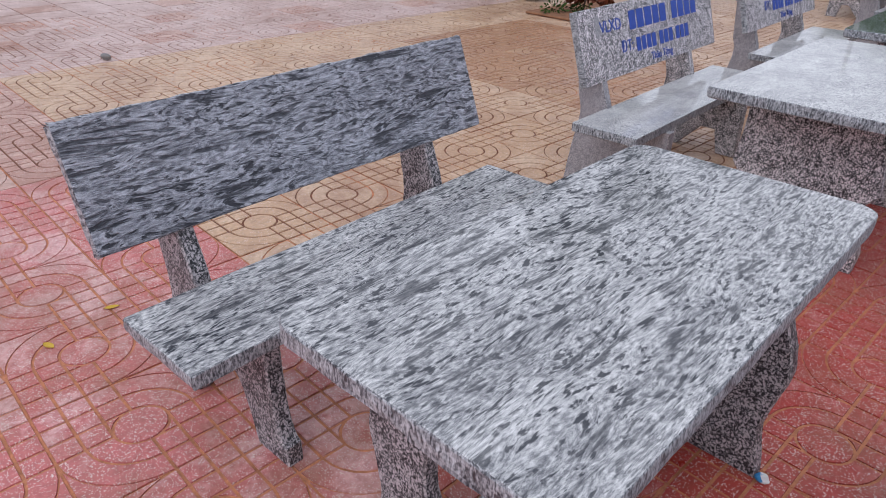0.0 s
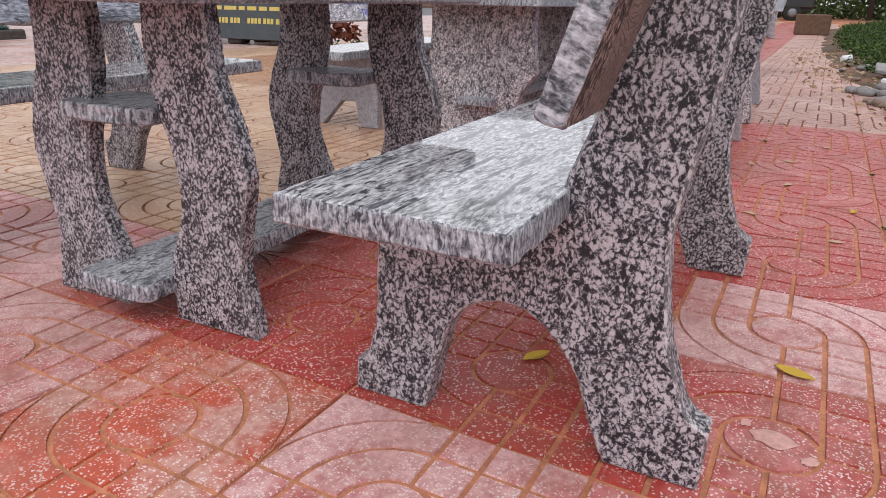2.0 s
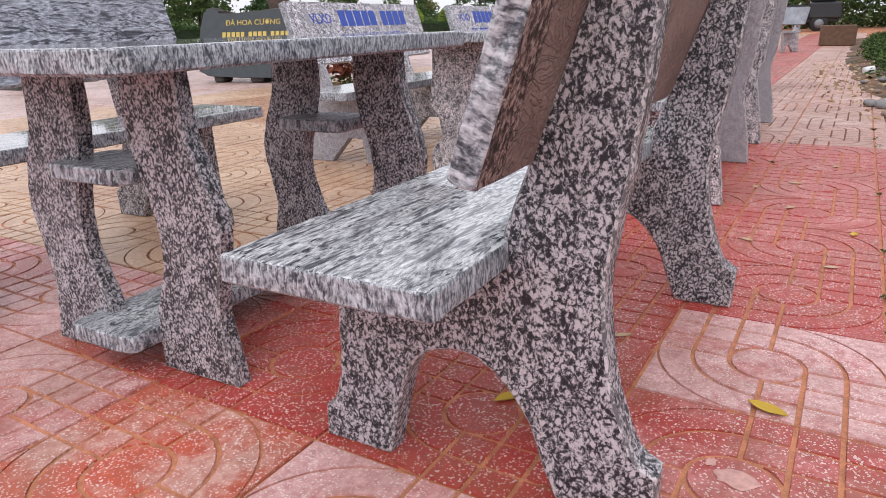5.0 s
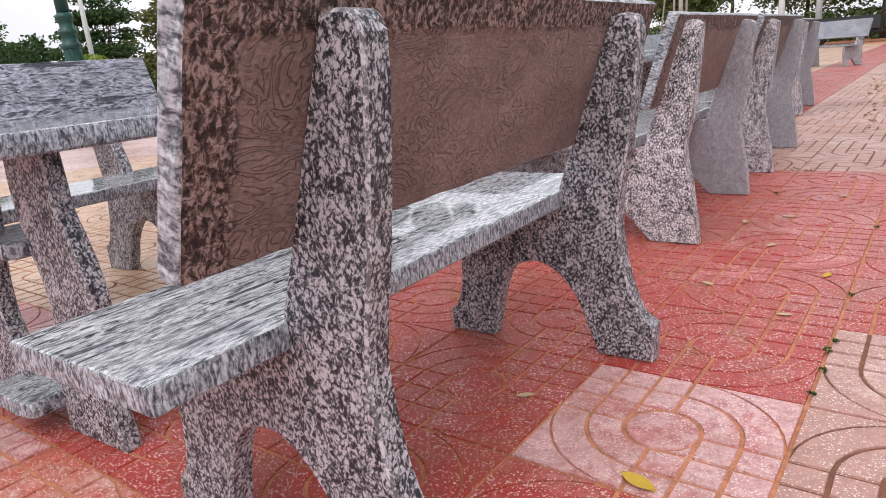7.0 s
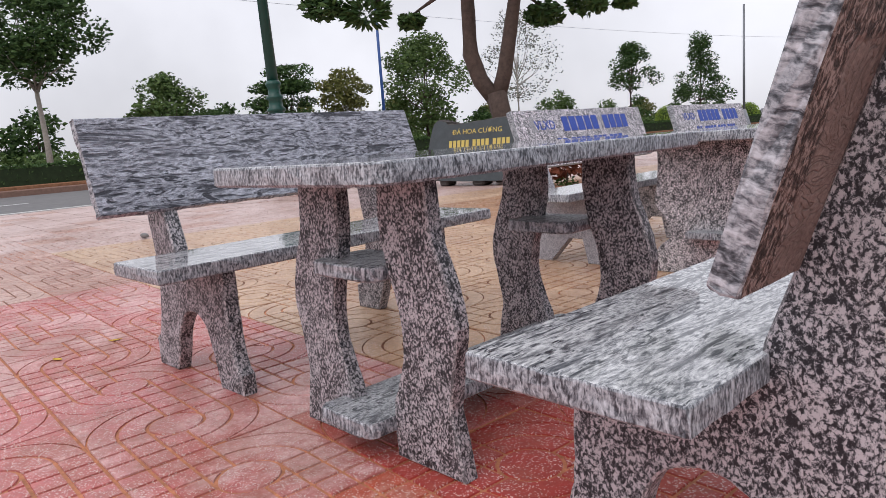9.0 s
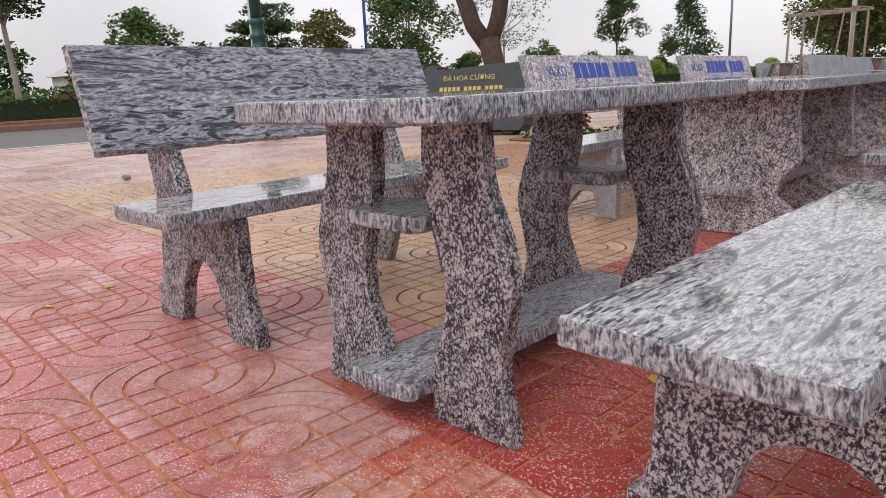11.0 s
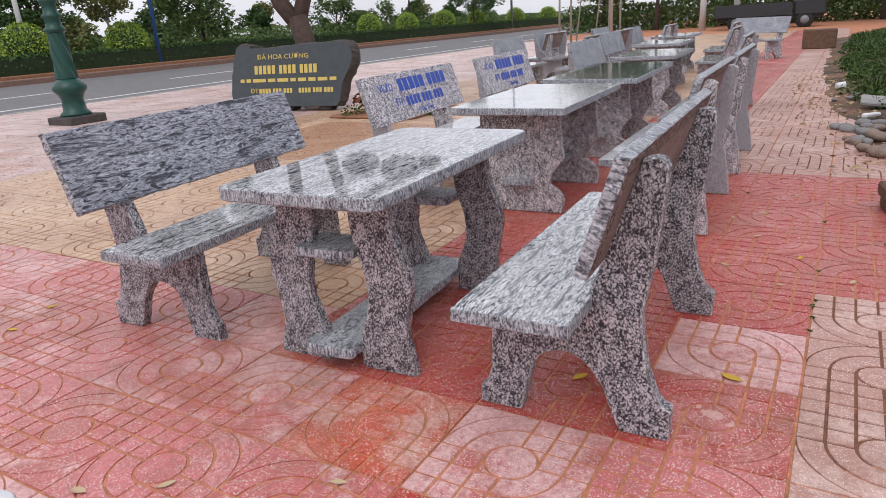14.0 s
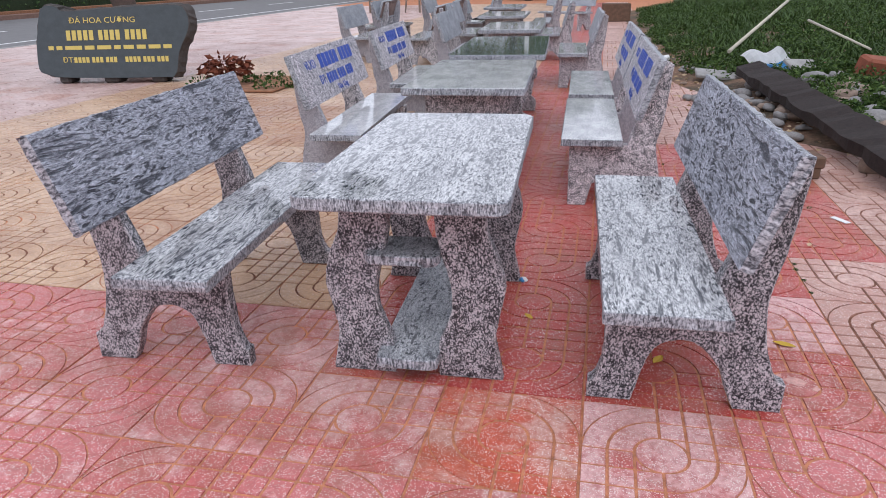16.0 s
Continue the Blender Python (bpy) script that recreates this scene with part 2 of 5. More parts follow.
def terrazzo(name, base, worn, wear=0.5, chips=0.8):
    """Cement paving with white stone chips, worn pale patches and damp smooth spots."""
    m = Mat(name, 0.55)
    v = m.coords(kind="Object", jitter=True)
    inf = m.n.new("ShaderNodeObjectInfo").outputs["Random"]
    big = m.noise(v, 3.4, 4, 0.6, 0.5)
    fine = m.noise(v, 46, 4, 0.6)
    shift = m.math("MULTIPLY", m.math("SUBTRACT", inf, 0.5), 0.2)
    wf = m.math("ADD", m.math("ADD", m.math("MULTIPLY", big, 0.84), m.math("MULTIPLY", fine, 0.16)), shift)
    wearmask = m.ramp(wf, [(0.64 - 0.3 * wear, 0.0), (0.76 - 0.3 * wear, 1.0)])
    col = m.mix(wearmask, base, worn)
    col = m.mix(m.ramp(fine, [(0.35, 0.45), (0.6, 0.0)]), col, tuple(c * 0.6 for c in base))
    cv = m.warp(v, 90, 0.008, 1)
    chip = m.cells(cv, 175, "Distance")
    rnd = m.n.new("ShaderNodeSeparateColor")
    m.put(rnd.inputs[0], m.cells(cv, 175))
    size = m.math("ADD", m.math("MULTIPLY", rnd.outputs[1], 0.34), 0.16)
    cm = m.math("MULTIPLY", m.math("LESS_THAN", chip, size), m.math("GREATER_THAN", rnd.outputs[0], 1 - chips))
    cm = m.math("MULTIPLY", cm, m.ramp(m.noise(v, 9, 4), [(0.34, 0.3), (0.5, 0.92)]))
    col = m.mix(cm, col, (0.8, 0.66, 0.62))
    pos = m.n.new("ShaderNodeNewGeometry").outputs["Position"]
    d1, d2 = m.noise(pos, 0.9, 4, 0.6), m.noise(pos, 7.0, 5, 0.7)
    dirt = m.math("ADD", m.math("MULTIPLY", d1, 0.55), m.math("MULTIPLY", d2, 0.45))
    col = m.mix(m.math("MULTIPLY", m.ramp(dirt, [(0.45, 0.0), (0.64, 1.0)]), 0.62), col, (0.28, 0.125, 0.075))
    m.bump(m.math("ADD", fine, m.math("MULTIPLY", big, 1.5)), 0.0016, 0.7)
    r = m.ramp(big, [(0.3, 0.26), (0.7, 0.55)])
    return m.done(col, r)


def leafy(name, a, b, rough=0.5):
    m = Mat(name, 0.6, 0.0, 0.18)
    r = m.n.new("ShaderNodeNewGeometry").outputs["Random Per Island"]
    m.b.inputs["Subsurface Weight"].default_value = 0.0
    return m.done(m.ramp(r, [(0.0, a), (1.0, b)]))


POLISHED = wave_granite("polished_wave_granite", 0.04)
BACKREST = wave_granite("honed_wave_granite", 0.42, (0.84, 0.87, 0.98), (1, 0.28, 1.3), 70.0, 0.8, 0.011, 0.54, 0.95, 0.085, 0.9)
SHELFROCK = wave_granite("shelf_granite", 0.35, (0.88, 0.9, 0.92), (1, 0.5, 1), 100.0, 1.0, 0.002, 0.54)
EDGE = cut_edge("streaked_slab_edge", (0.86, 0.9, 0.94))
EDGE_ROUGH = cut_edge("rough_slab_edge", (0.86, 0.88, 0.92), 0.55)
UNDER = speckled_granite("sawn_underside", 0.8, 70, (0.8, 0.7, 0.67), 0.75)
LEGROCK = speckled_granite("coarse_leg_granite", 0.5, 150, (0.97, 0.97, 1.0), 0.83)
FINEROCK = speckled_granite("fine_speckled_granite", 0.5, 175, (0.98, 0.99, 1.0), 1.35, 0.0012)
SMOOTHROCK = speckled_granite("smooth_grey_granite", 0.45, 240, (0.92, 0.94, 0.98), 1.25, 0.0006, 0.6)
ARRIS = speckled_granite("worn_pale_arris", 0.6, 120, (1.0, 0.98, 0.98), 1.1, 0.002, 0.35)
PALEROCK = wave_granite("pale_polished_granite", 0.06, (1.08, 1.08, 1.06), (1, 0.6, 1), 140, 2.0, 0, 0.58, 0.6, 0.04, 0.0)
SIGNROCK = speckled_granite("pale_lettered_granite", 0.4, 150, (1, 1, 1.03), 1.5, 0.0008)
GREYBACK = wave_granite("grey_bench_granite", 0.4, (0.78, 0.81, 0.87), (1, 0.7, 1), 120, 1.5, 0, 0.5, 0.7, 0.05, 0.1)
GREENROCK = wave_granite("dark_green_polished_granite", 0.06, (0.3, 0.38, 0.34), (1, 0.8, 1), 110, 1.0, 0, 0.5)
SAWN = sawn_back("brown_sawn_rear")
RED = terrazzo("red_paving", (0.46, 0.05, 0.039), (0.6, 0.205, 0.19), 0.26, 0.7)
PINK = terrazzo("worn_pink_paving", (0.56, 0.145, 0.135), (0.72, 0.42, 0.405), 0.62, 0.85)
ROSE = terrazzo("rose_paving", (0.6, 0.175, 0.17), (0.74, 0.42, 0.41), 0.56, 0.75)
ORANGE = terrazzo("orange_paving", (0.58, 0.10, 0.05), (0.62, 0.34, 0.28), 0.24, 0.75)
CREAM = terrazzo("cream_paving", (0.62, 0.40, 0.25), (0.7, 0.5, 0.35), 0.45, 0.3)
MUD = terrazzo("mud_stained_paving", (0.48, 0.26, 0.145), (0.56, 0.36, 0.22), 0.35, 0.25)
HAZE = terrazzo("pale_worn_paving", (0.62, 0.43, 0.395), (0.72, 0.55, 0.515), 0.6, 0.2)
TAN = terrazzo("tan_paving", (0.52, 0.28, 0.225), (0.67, 0.45, 0.385), 0.56, 0.6)
JOINT = plain("rusty_joint_sand", (0.5, 0.21, 0.11), 0.9, 0, 0.5, 22)
JOINT_DARK = plain("dirty_joint_sand", (0.2, 0.085, 0.05), 0.9, 0, 0.5, 22)
ASPHALT = plain("asphalt", (0.16, 0.155, 0.155), 0.8, 0, 0.2, 3)
LINE = plain("road_paint", (0.75, 0.75, 0.74), 0.6, 0, 0.15, 12)
KERB = plain("kerb_concrete", (0.22, 0.13, 0.1), 0.85, 0, 0.3, 6)
BANK = Mat("dark_bank_soil", 0.95)
_v = BANK.coords()
_n = BANK.noise(_v, 1.6, 6, 0.65)
_g = BANK.noise(_v, 30, 5, 0.7)
BANK.bump(_g, 0.012, 0.8)
BANK = BANK.done(BANK.mix(BANK.ramp(_n, [(0.4, 0.0), (0.58, 1.0)]), BANK.ramp(_g, [(0.35, (0.13, 0.07, 0.042)), (0.65, (0.28, 0.155, 0.095))]), BANK.ramp(_g, [(0.35, (0.03, 0.026, 0.014)), (0.65, (0.1, 0.075, 0.045))])))
SOIL = plain("reddish_soil", (0.27, 0.13, 0.07), 0.95, 0, 0.45, 9, 0.006)
FIELD = plain("grassy_ground", (0.075, 0.095, 0.03), 0.95, 0, 0.4, 2, 0.01)
SLATE = plain("dark_polished_slate", (0.045, 0.055, 0.06), 0.28, 0, 0.25, 10, 0.0005)
SLATE_ROUGH = plain("rough_slate_edge", (0.07, 0.06, 0.055), 0.85, 0, 0.5, 14, 0.012)
GOLD = plain("gold_lettering", (0.62, 0.48, 0.12), 0.45, 0, 0.1, 20, 0.0002)
BLUE = plain("blue_lettering", (0.025, 0.075, 0.42), 0.5, 0, 0.2, 40, 0.0002)
LAMPGREEN = plain("dark_green_paint", (0.006, 0.06, 0.045), 0.35, 0.0, 0.25, 10)
BARK = plain("brown_bark", (0.085, 0.056, 0.045), 0.9, 0, 0.45, 14, 0.015)
PALEBARK = plain("pale_bark", (0.35, 0.32, 0.28), 0.9, 0, 0.3, 10, 0.01)
WHITEPOLE = plain("pale_concrete_pole", (0.55, 0.55, 0.53), 0.7, 0, 0.15, 6)
BLUEPOLE = plain("blue_pole_paint", (0.03, 0.09, 0.3), 0.4, 0, 0.2, 6)
GREYPOLE = plain("galvanised_pole", (0.22, 0.23, 0.25), 0.5, 0.4, 0.2, 6)
TIMBER = plain("weathered_timber", (0.27, 0.23, 0.19), 0.85, 0, 0.35, 12, 0.004)
ROTTEN = plain("dark_rotten_plank", (0.02, 0.0125, 0.0105), 0.95, 0, 0.7, 20, 0.012)
STONE = plain("river_stone", (0.22, 0.21, 0.205), 0.75, 0, 0.4, 7, 0.002)
STONE2 = plain("brown_river_stone", (0.24, 0.175, 0.135), 0.75, 0, 0.35, 7, 0.002)
BRICKMAT = plain("dirty_block", (0.13, 0.075, 0.048), 0.9, 0, 0.4, 12, 0.006)
PLASTIC = plain("white_plastic", (0.78, 0.79, 0.8), 0.4, 0, 0.08, 10, 0.0004)
PLASTICBLUE = plain("blue_print", (0.05, 0.28, 0.6), 0.4, 0, 0.2, 10, 0.0002)
TERRACOTTA = plain("terracotta", (0.24, 0.07, 0.036), 0.8, 0, 0.25, 8)
CONCRETE = plain("grey_concrete", (0.3, 0.29, 0.28), 0.85, 0, 0.25, 5, 0.003)
DARKPAINT = plain("dark_vehicle_paint", (0.025, 0.028, 0.032), 0.35, 0, 0.2, 4, 0.0002)
REDPAINT = plain("red_vehicle_paint", (0.25, 0.025, 0.02), 0.35, 0, 0.2, 4, 0.0002)
RUBBER = plain("rubber", (0.02, 0.02, 0.02), 0.8, 0, 0.2, 10)
WINDOWGLASS = plain("dark_glazing", (0.03, 0.035, 0.04), 0.08, 0, 0.1, 3, 0.0)
ROOFMAT = plain("pale_roof", (0.5, 0.48, 0.46), 0.7, 0, 0.2, 3)
LEAF = leafy("leaf_green", (0.055, 0.1, 0.03), (0.13, 0.19, 0.06))
LEAFDARK = leafy("leaf_dark", (0.03, 0.068, 0.022), (0.08, 0.135, 0.04))
LEAFLIGHT = leafy("leaf_bright", (0.17, 0.29, 0.035), (0.36, 0.46, 0.08))
LEAFOLIVE = leafy("leaf_olive", (0.1, 0.115, 0.03), (0.21, 0.2, 0.07))
LEAFPALE = leafy("leaf_sparse", (0.09, 0.1, 0.07), (0.2, 0.2, 0.16))
WEED = leafy("weed_green", (0.022, 0.05, 0.012), (0.09, 0.145, 0.034))
GRASS = leafy("grass_green", (0.022, 0.046, 0.011), (0.075, 0.125, 0.03))
LEAFCORE = plain("inner_leaf_shade", (0.03, 0.055, 0.02), 0.9, 0, 0.5, 9, 0.02)
SMEAR = plain("dried_cement", (0.6, 0.34, 0.3), 0.8, 0, 0.3, 60, 0.0008)
REDLEAF = leafy("red_brown_leaf", (0.10, 0.03, 0.02), (0.22, 0.07, 0.04))
YELLOWLEAF = leafy("yellow_leaf", (0.5, 0.3, 0.03), (0.6, 0.4, 0.06))
DRYLEAF = leafy("dry_leaf", (0.38, 0.27, 0.15), (0.55, 0.42, 0.27))


# ---- mesh helpers ----
def link(name, mesh, parent=None, label=""):
    ob = new(name, mesh)
    ob.parent = parent
    if label:
        ob["label"] = label
    return ob


def part(name, bm, material, parent, label="", smooth=False):
    """Link a bmesh as one mesh object under a thing or a part."""
    me = bpy.data.meshes.new(name)
    bm.to_mesh(me)
    bm.free()
    for m in material if isinstance(material, (list, tuple)) else [material]:
        me.materials.append(m)
    if smooth:
        me.polygons.foreach_set("use_smooth", [True] * len(me.polygons))
    return link(name, me, parent, label)


def thing(name, m, label, category, group="", kind=""):
    ob = new(name)
    ob.empty_display_size = 0.1
    ob.matrix_world = m
    return tagged(ob, label, category, group, kind)


def box(bm, x0, x1, y0, y1, z0, z1, bevel=0.0, mat=0):
    r = bmesh.ops.create_cube(bm, size=1, matrix=Matrix.Translation(((x0 + x1) / 2, (y0 + y1) / 2, (z0 + z1) / 2)) @ Matrix.Diagonal((x1 - x0, y1 - y0, z1 - z0, 1)))
    faces = {f for v in r["verts"] for f in v.link_faces}
    if bevel:
        es = list({e for f in faces for e in f.edges})
        res = bmesh.ops.bevel(bm, geom=es, offset=bevel, segments=1, affect="EDGES")
        faces |= set(res["faces"])
    for f in faces:
        if f.is_valid:
            f.material_index = mat
    return bm


def boxed(*a, **k):
    return box(bmesh.new(), *a, **k)


def tube(bm, pts, sides=8, mat=0):
    """A tapered limb through points (x, y, z, radius)."""
    rings = []
    for i, (x, y, z, r) in enumerate(pts):
        a = Vector(pts[max(i - 1, 0)][:3])
        b = Vector(pts[min(i + 1, len(pts) - 1)][:3])
        q = (b - a).to_track_quat("Z", "X")
        rings.append([bm.verts.new(Vector((x, y, z)) + q @ Vector((r * math.cos(2 * math.pi * k / sides), r * math.sin(2 * math.pi * k / sides), 0))) for k in range(sides)])
    for a, b in zip(rings, rings[1:]):
        for k in range(sides):
            f = bm.faces.new((a[k], a[(k + 1) % sides], b[(k + 1) % sides], b[k]))
            f.material_index, f.smooth = mat, True
    for ring, flip in ((rings[0], True), (rings[-1], False)):
        f = bm.faces.new(ring[::-1] if flip else ring)
        f.material_index = mat
    return bm


def lathe(bm, prof, sides=20, mat=0, twist=0.0, flute=0.0):
    """A turned body from (radius, z) pairs; flute gives spiral ribs."""
    rings = []
    for i, (r, z) in enumerate(prof):
        ring = []
        for k in range(sides):
            a = 2 * math.pi * k / sides
            rr = r * (1 + flute * math.cos(6 * (a + twist * z)))
            ring.append(bm.verts.new((rr * math.cos(a), rr * math.sin(a), z)))
        rings.append(ring)
    for a, b in zip(rings, rings[1:]):
        for k in range(sides):
            f = bm.faces.new((a[k], a[(k + 1) % sides], b[(k + 1) % sides], b[k]))
            f.material_index, f.smooth = mat, True
    bm.faces.new(rings[0][::-1])
    bm.faces.new(rings[-1])
    return bm


def slab(lx, ly, thick, radius=0.03, jag=0.0, seed=0, bevel=0.005, step=0.05):
    """A stone slab with rounded corners, centred, from z = -thick to 0. Materials: 0 top, 1 edge, 2 underside. jag roughens the edge."""
    rng = random.Random(seed)
    out = []
    for cx, cy, a0 in ((lx / 2 - radius, ly / 2 - radius, 0), (-lx / 2 + radius, ly / 2 - radius, 90), (-lx / 2 + radius, -ly / 2 + radius, 180), (lx / 2 - radius, -ly / 2 + radius, 270)):
        for k in range(6):
            a = radians(a0 + 18 * k)
            out.append((cx + radius * math.cos(a), cy + radius * math.sin(a)))
    pts = []
    for a, b in zip(out, out[1:] + out[:1]):
        n = max(1, int(math.dist(a, b) / step))
        pts += [(a[0] + (b[0] - a[0]) * k / n, a[1] + (b[1] - a[1]) * k / n) for k in range(n)]
    bm = bmesh.new()

    def ring(z, inset, rough):
        r = []
        for x, y in pts:
            j = rng.uniform(-rough, rough)
            r.append(bm.verts.new((x * (1 - 2 * (inset + j) / lx), y * (1 - 2 * (inset + j) / ly), z + (rng.uniform(-rough, rough) * 0.4 if rough else 0))))
        return r

    rings = [ring(0, bevel, 0.0), ring(-bevel * 0.3, bevel * 0.3, 0.0), ring(-bevel, 0, jag * 0.4), ring(-thick * 0.5, -jag * 0.3, jag), ring(-thick + bevel, 0, jag), ring(-thick, bevel, jag * 0.5)]
    n = len(pts)
    for i, (a, b) in enumerate(zip(rings, rings[1:])):
        for k in range(n):
            f = bm.faces.new((a[k], b[k], b[(k + 1) % n], a[(k + 1) % n]))
            f.material_index = 0 if i == 0 else 1
    f = bm.faces.new(rings[0])
    f.material_index = 0
    f = bm.faces.new(rings[-1][::-1])
    f.material_index = 2
    bmesh.ops.recalc_face_normals(bm, faces=bm.faces)
    return bm


def curve_points(pts, per=4):
    """A closed outline through points; those marked with a third value are sharp corners."""
    n, out = len(pts), []
    for i in range(n):
        p0, p1, p2, p3 = (pts[(i + d) % n] for d in (-1, 0, 1, 2))
        if len(p1) > 2:
            p0 = p1
        if len(p2) > 2:
            p3 = p2
        if len(p1) > 2 and len(p2) > 2:
            out.append((p1[0], p1[1]))
            continue
        for k in range(per):
            t = k / per
            out.append(tuple(0.5 * (2 * p1[c] + (p2[c] - p0[c]) * t + (2 * p0[c] - 5 * p1[c] + 4 * p2[c] - p3[c]) * t * t + (3 * p1[c] - p0[c] - 3 * p2[c] + p3[c]) * t ** 3) for c in (0, 1)))
    return out


def board(pts, y0, y1, bevel=0.005, rough=0.0015, seed=0):
    """A sawn stone board: the outline (x, z) carried from y0 to y1, with softened, slightly chipped arrises."""
    rng = random.Random(seed)
    bm = bmesh.new()
    pts = [(x + rng.uniform(-rough, rough), z + rng.uniform(-rough, rough) * (z > 0.01)) for x, z in pts]
    a = [bm.verts.new((x, y0, z)) for x, z in pts]
    b = [bm.verts.new((x, y1, z)) for x, z in pts]
    n = len(pts)
    fa, fb = bm.faces.new(a), bm.faces.new(b[::-1])
    for k in range(n):
        bm.faces.new((a[k], b[k], b[(k + 1) % n], a[(k + 1) % n])).smooth = False
    bmesh.ops.recalc_face_normals(bm, faces=bm.faces)
    es = list({e for f in (fa, fb) for e in f.edges})
    bmesh.ops.bevel(bm, geom=es, offset=bevel, segments=1, affect="EDGES", clamp_overlap=True, material=1)
    return bm


def cloud_mesh(name, centres, size, material, parent=None, label="", flat=0.5, seed=0, aspect=1.8):
    """Many small folded leaves at the given centres (n x 3), as one mesh."""
    rng = np.random.default_rng(seed)
    c = np.asarray(centres, float)
    n = len(c)
    d = rng.normal(size=(n, 3))
    d[:, 2] *= flat
    d /= np.linalg.norm(d, axis=1)[:, None]
    s = rng.normal(size=(n, 3))
    s -= (s * d).sum(1)[:, None] * d
    s /= np.linalg.norm(s, axis=1)[:, None]
    up = np.cross(d, s)
    L = size * rng.uniform(0.6, 1.3, n)[:, None]
    W = L / aspect
    tip, base = c + d * L / 2, c - d * L / 2
    left, right = c + s * W / 2 + up * W * 0.18, c - s * W / 2 + up * W * 0.18
    verts = np.stack([base, left, tip, right], 1).reshape(-1, 3)
    faces = np.arange(n * 4).reshape(-1, 4)
    me = bpy.data.meshes.new(name)
    me.from_pydata(verts.tolist(), [], np.concatenate([faces[:, [0, 1, 2]], faces[:, [0, 2, 3]]]).tolist())
    me.materials.append(material)
    return link(name, me, parent, label)


def letters(words, size, material, parent, m, name="lettering", depth=0.0012, label=""):
    """Raised words in the built-in font, centred."""
    cu = bpy.data.curves.new(name, "FONT")
    cu.body, cu.size, cu.align_x, cu.align_y, cu.extrude = words, size, "CENTER", "CENTER", depth
    cu.resolution_u = 3
    tmp = new(name, cu)
    bpy.context.view_layer.update()
    me = bpy.data.meshes.new_from_object(tmp.evaluated_get(bpy.context.evaluated_depsgraph_get()))
    bpy.data.objects.remove(tmp)
    me.materials.clear()
    me.materials.append(material)
    ob = tagged(link(name, me, parent, label), kind="stuff")
    ob.matrix_local = m
    return ob


def bars(runs, height, gap, material, parent, m, name="lettering_bar", depth=0.0015, label=""):
    """Writing as plain bars: blocks of the given widths, blank where negative; centred."""
    x = -sum(abs(w) for w in runs) / 2
    for w in runs:
        if w > 0:
            ob = part(name, boxed(-w / 2 + gap / 2, w / 2 - gap / 2, -height / 2, height / 2, 0, depth), material, parent, label)
            ob.matrix_local = m @ pose(x + w / 2, 0, 0)
        x += abs(w)


# ---- ground, road, median ----
def sheet(name, x0, x1, y0, y1, z0, z1, material, label, bevel=0.0):
    return tagged(part(name, boxed(x0, x1, y0, y1, z0, z1, bevel), material, None), label, name.split("_")[0], kind="structure")


sheet("ground", -1500, 1500, -1500, 1500, -0.4, -0.14, FIELD, "rough grassy earth reaching the horizon")
sheet("road", -27, -14.2, -300, 400, -0.139, -0.10, ASPHALT, "grey asphalt road with white lane lines")
sheet("pavement", -14.0, 3.2, -12, 70, -0.139, -0.006, JOINT, "paved forecourt of patterned cement tiles over sandy bedding")
for k in range(-6, 16):
    sheet("road_line", -20.6, -20.45, k * 8.0, k * 8.0 + 3.5, -0.1, -0.094, LINE, "white dashed lane line on the asphalt")
sheet("road_line", -16.2, -16.05, -200, 300, -0.1, -0.094, LINE, "white solid edge line on the asphalt")
sheet("kerb", -14.2, -14.0, -12, 70, -0.139, 0.002, CONCRETE, "worn concrete kerb beside the road", 0.02)
sheet("kerb", -27.5, -27.0, -300, 400, -0.139, 0.12, KERB, "red-brown median kerb", 0.03)
sheet("median", -31.5, -27.5, -300, 400, -0.139, 0.25, SOIL, "raised planted median of reddish soil", 0.03)
sheet("road", -44, -31.5, -300, 400, -0.139, -0.10, ASPHALT, "far carriageway of grey asphalt")


def edge_x(y):
    """Where paving gives way to soil."""
    return float(np.interp(y, [2.0, 3.3, 4.2, 5.0, 6.5, 9.0, 14.0, 40.0], [3.3, 2.7, 1.95, 1.42, 1.05, 0.74, 0.5, 0.4]))


def soil_height(x, y):
    e = x - edge_x(y)
    n = noise.noise(Vector((x * 1.7, y * 1.7, 0.3))) * 0.5 + noise.noise(Vector((x * 6, y * 6, 2.3))) * 0.2
    rise = min(max(e / 0.35, 0), 1) * 0.035 + min(max((e - 0.3) / 3.5, 0), 1) * 0.4
    return -0.02 + rise + n * 0.05 * min(max(e / 0.5, 0), 1)


bm = bmesh.new()
ys = [1.8 + 0.16 * k for k in range(150)]
xs = [0.3 + 0.16 * k for k in range(75)]
vs = [[bm.verts.new((x, y, soil_height(x, y))) for x in xs] for y in ys]
for a, b in zip(vs, vs[1:]):
    for k in range(len(xs) - 1):
        if max(v.co.z for v in (a[k], a[k + 1], b[k], b[k + 1])) > -0.019:
            bm.faces.new((a[k], a[k + 1], b[k + 1], b[k])).smooth = True
bmesh.ops.delete(bm, geom=[v for v in bm.verts if not v.link_faces], context="VERTS")
tagged(part("ground_soil", bm, BANK, None), "reddish bare soil bank beside the paving", "soil", kind="structure")


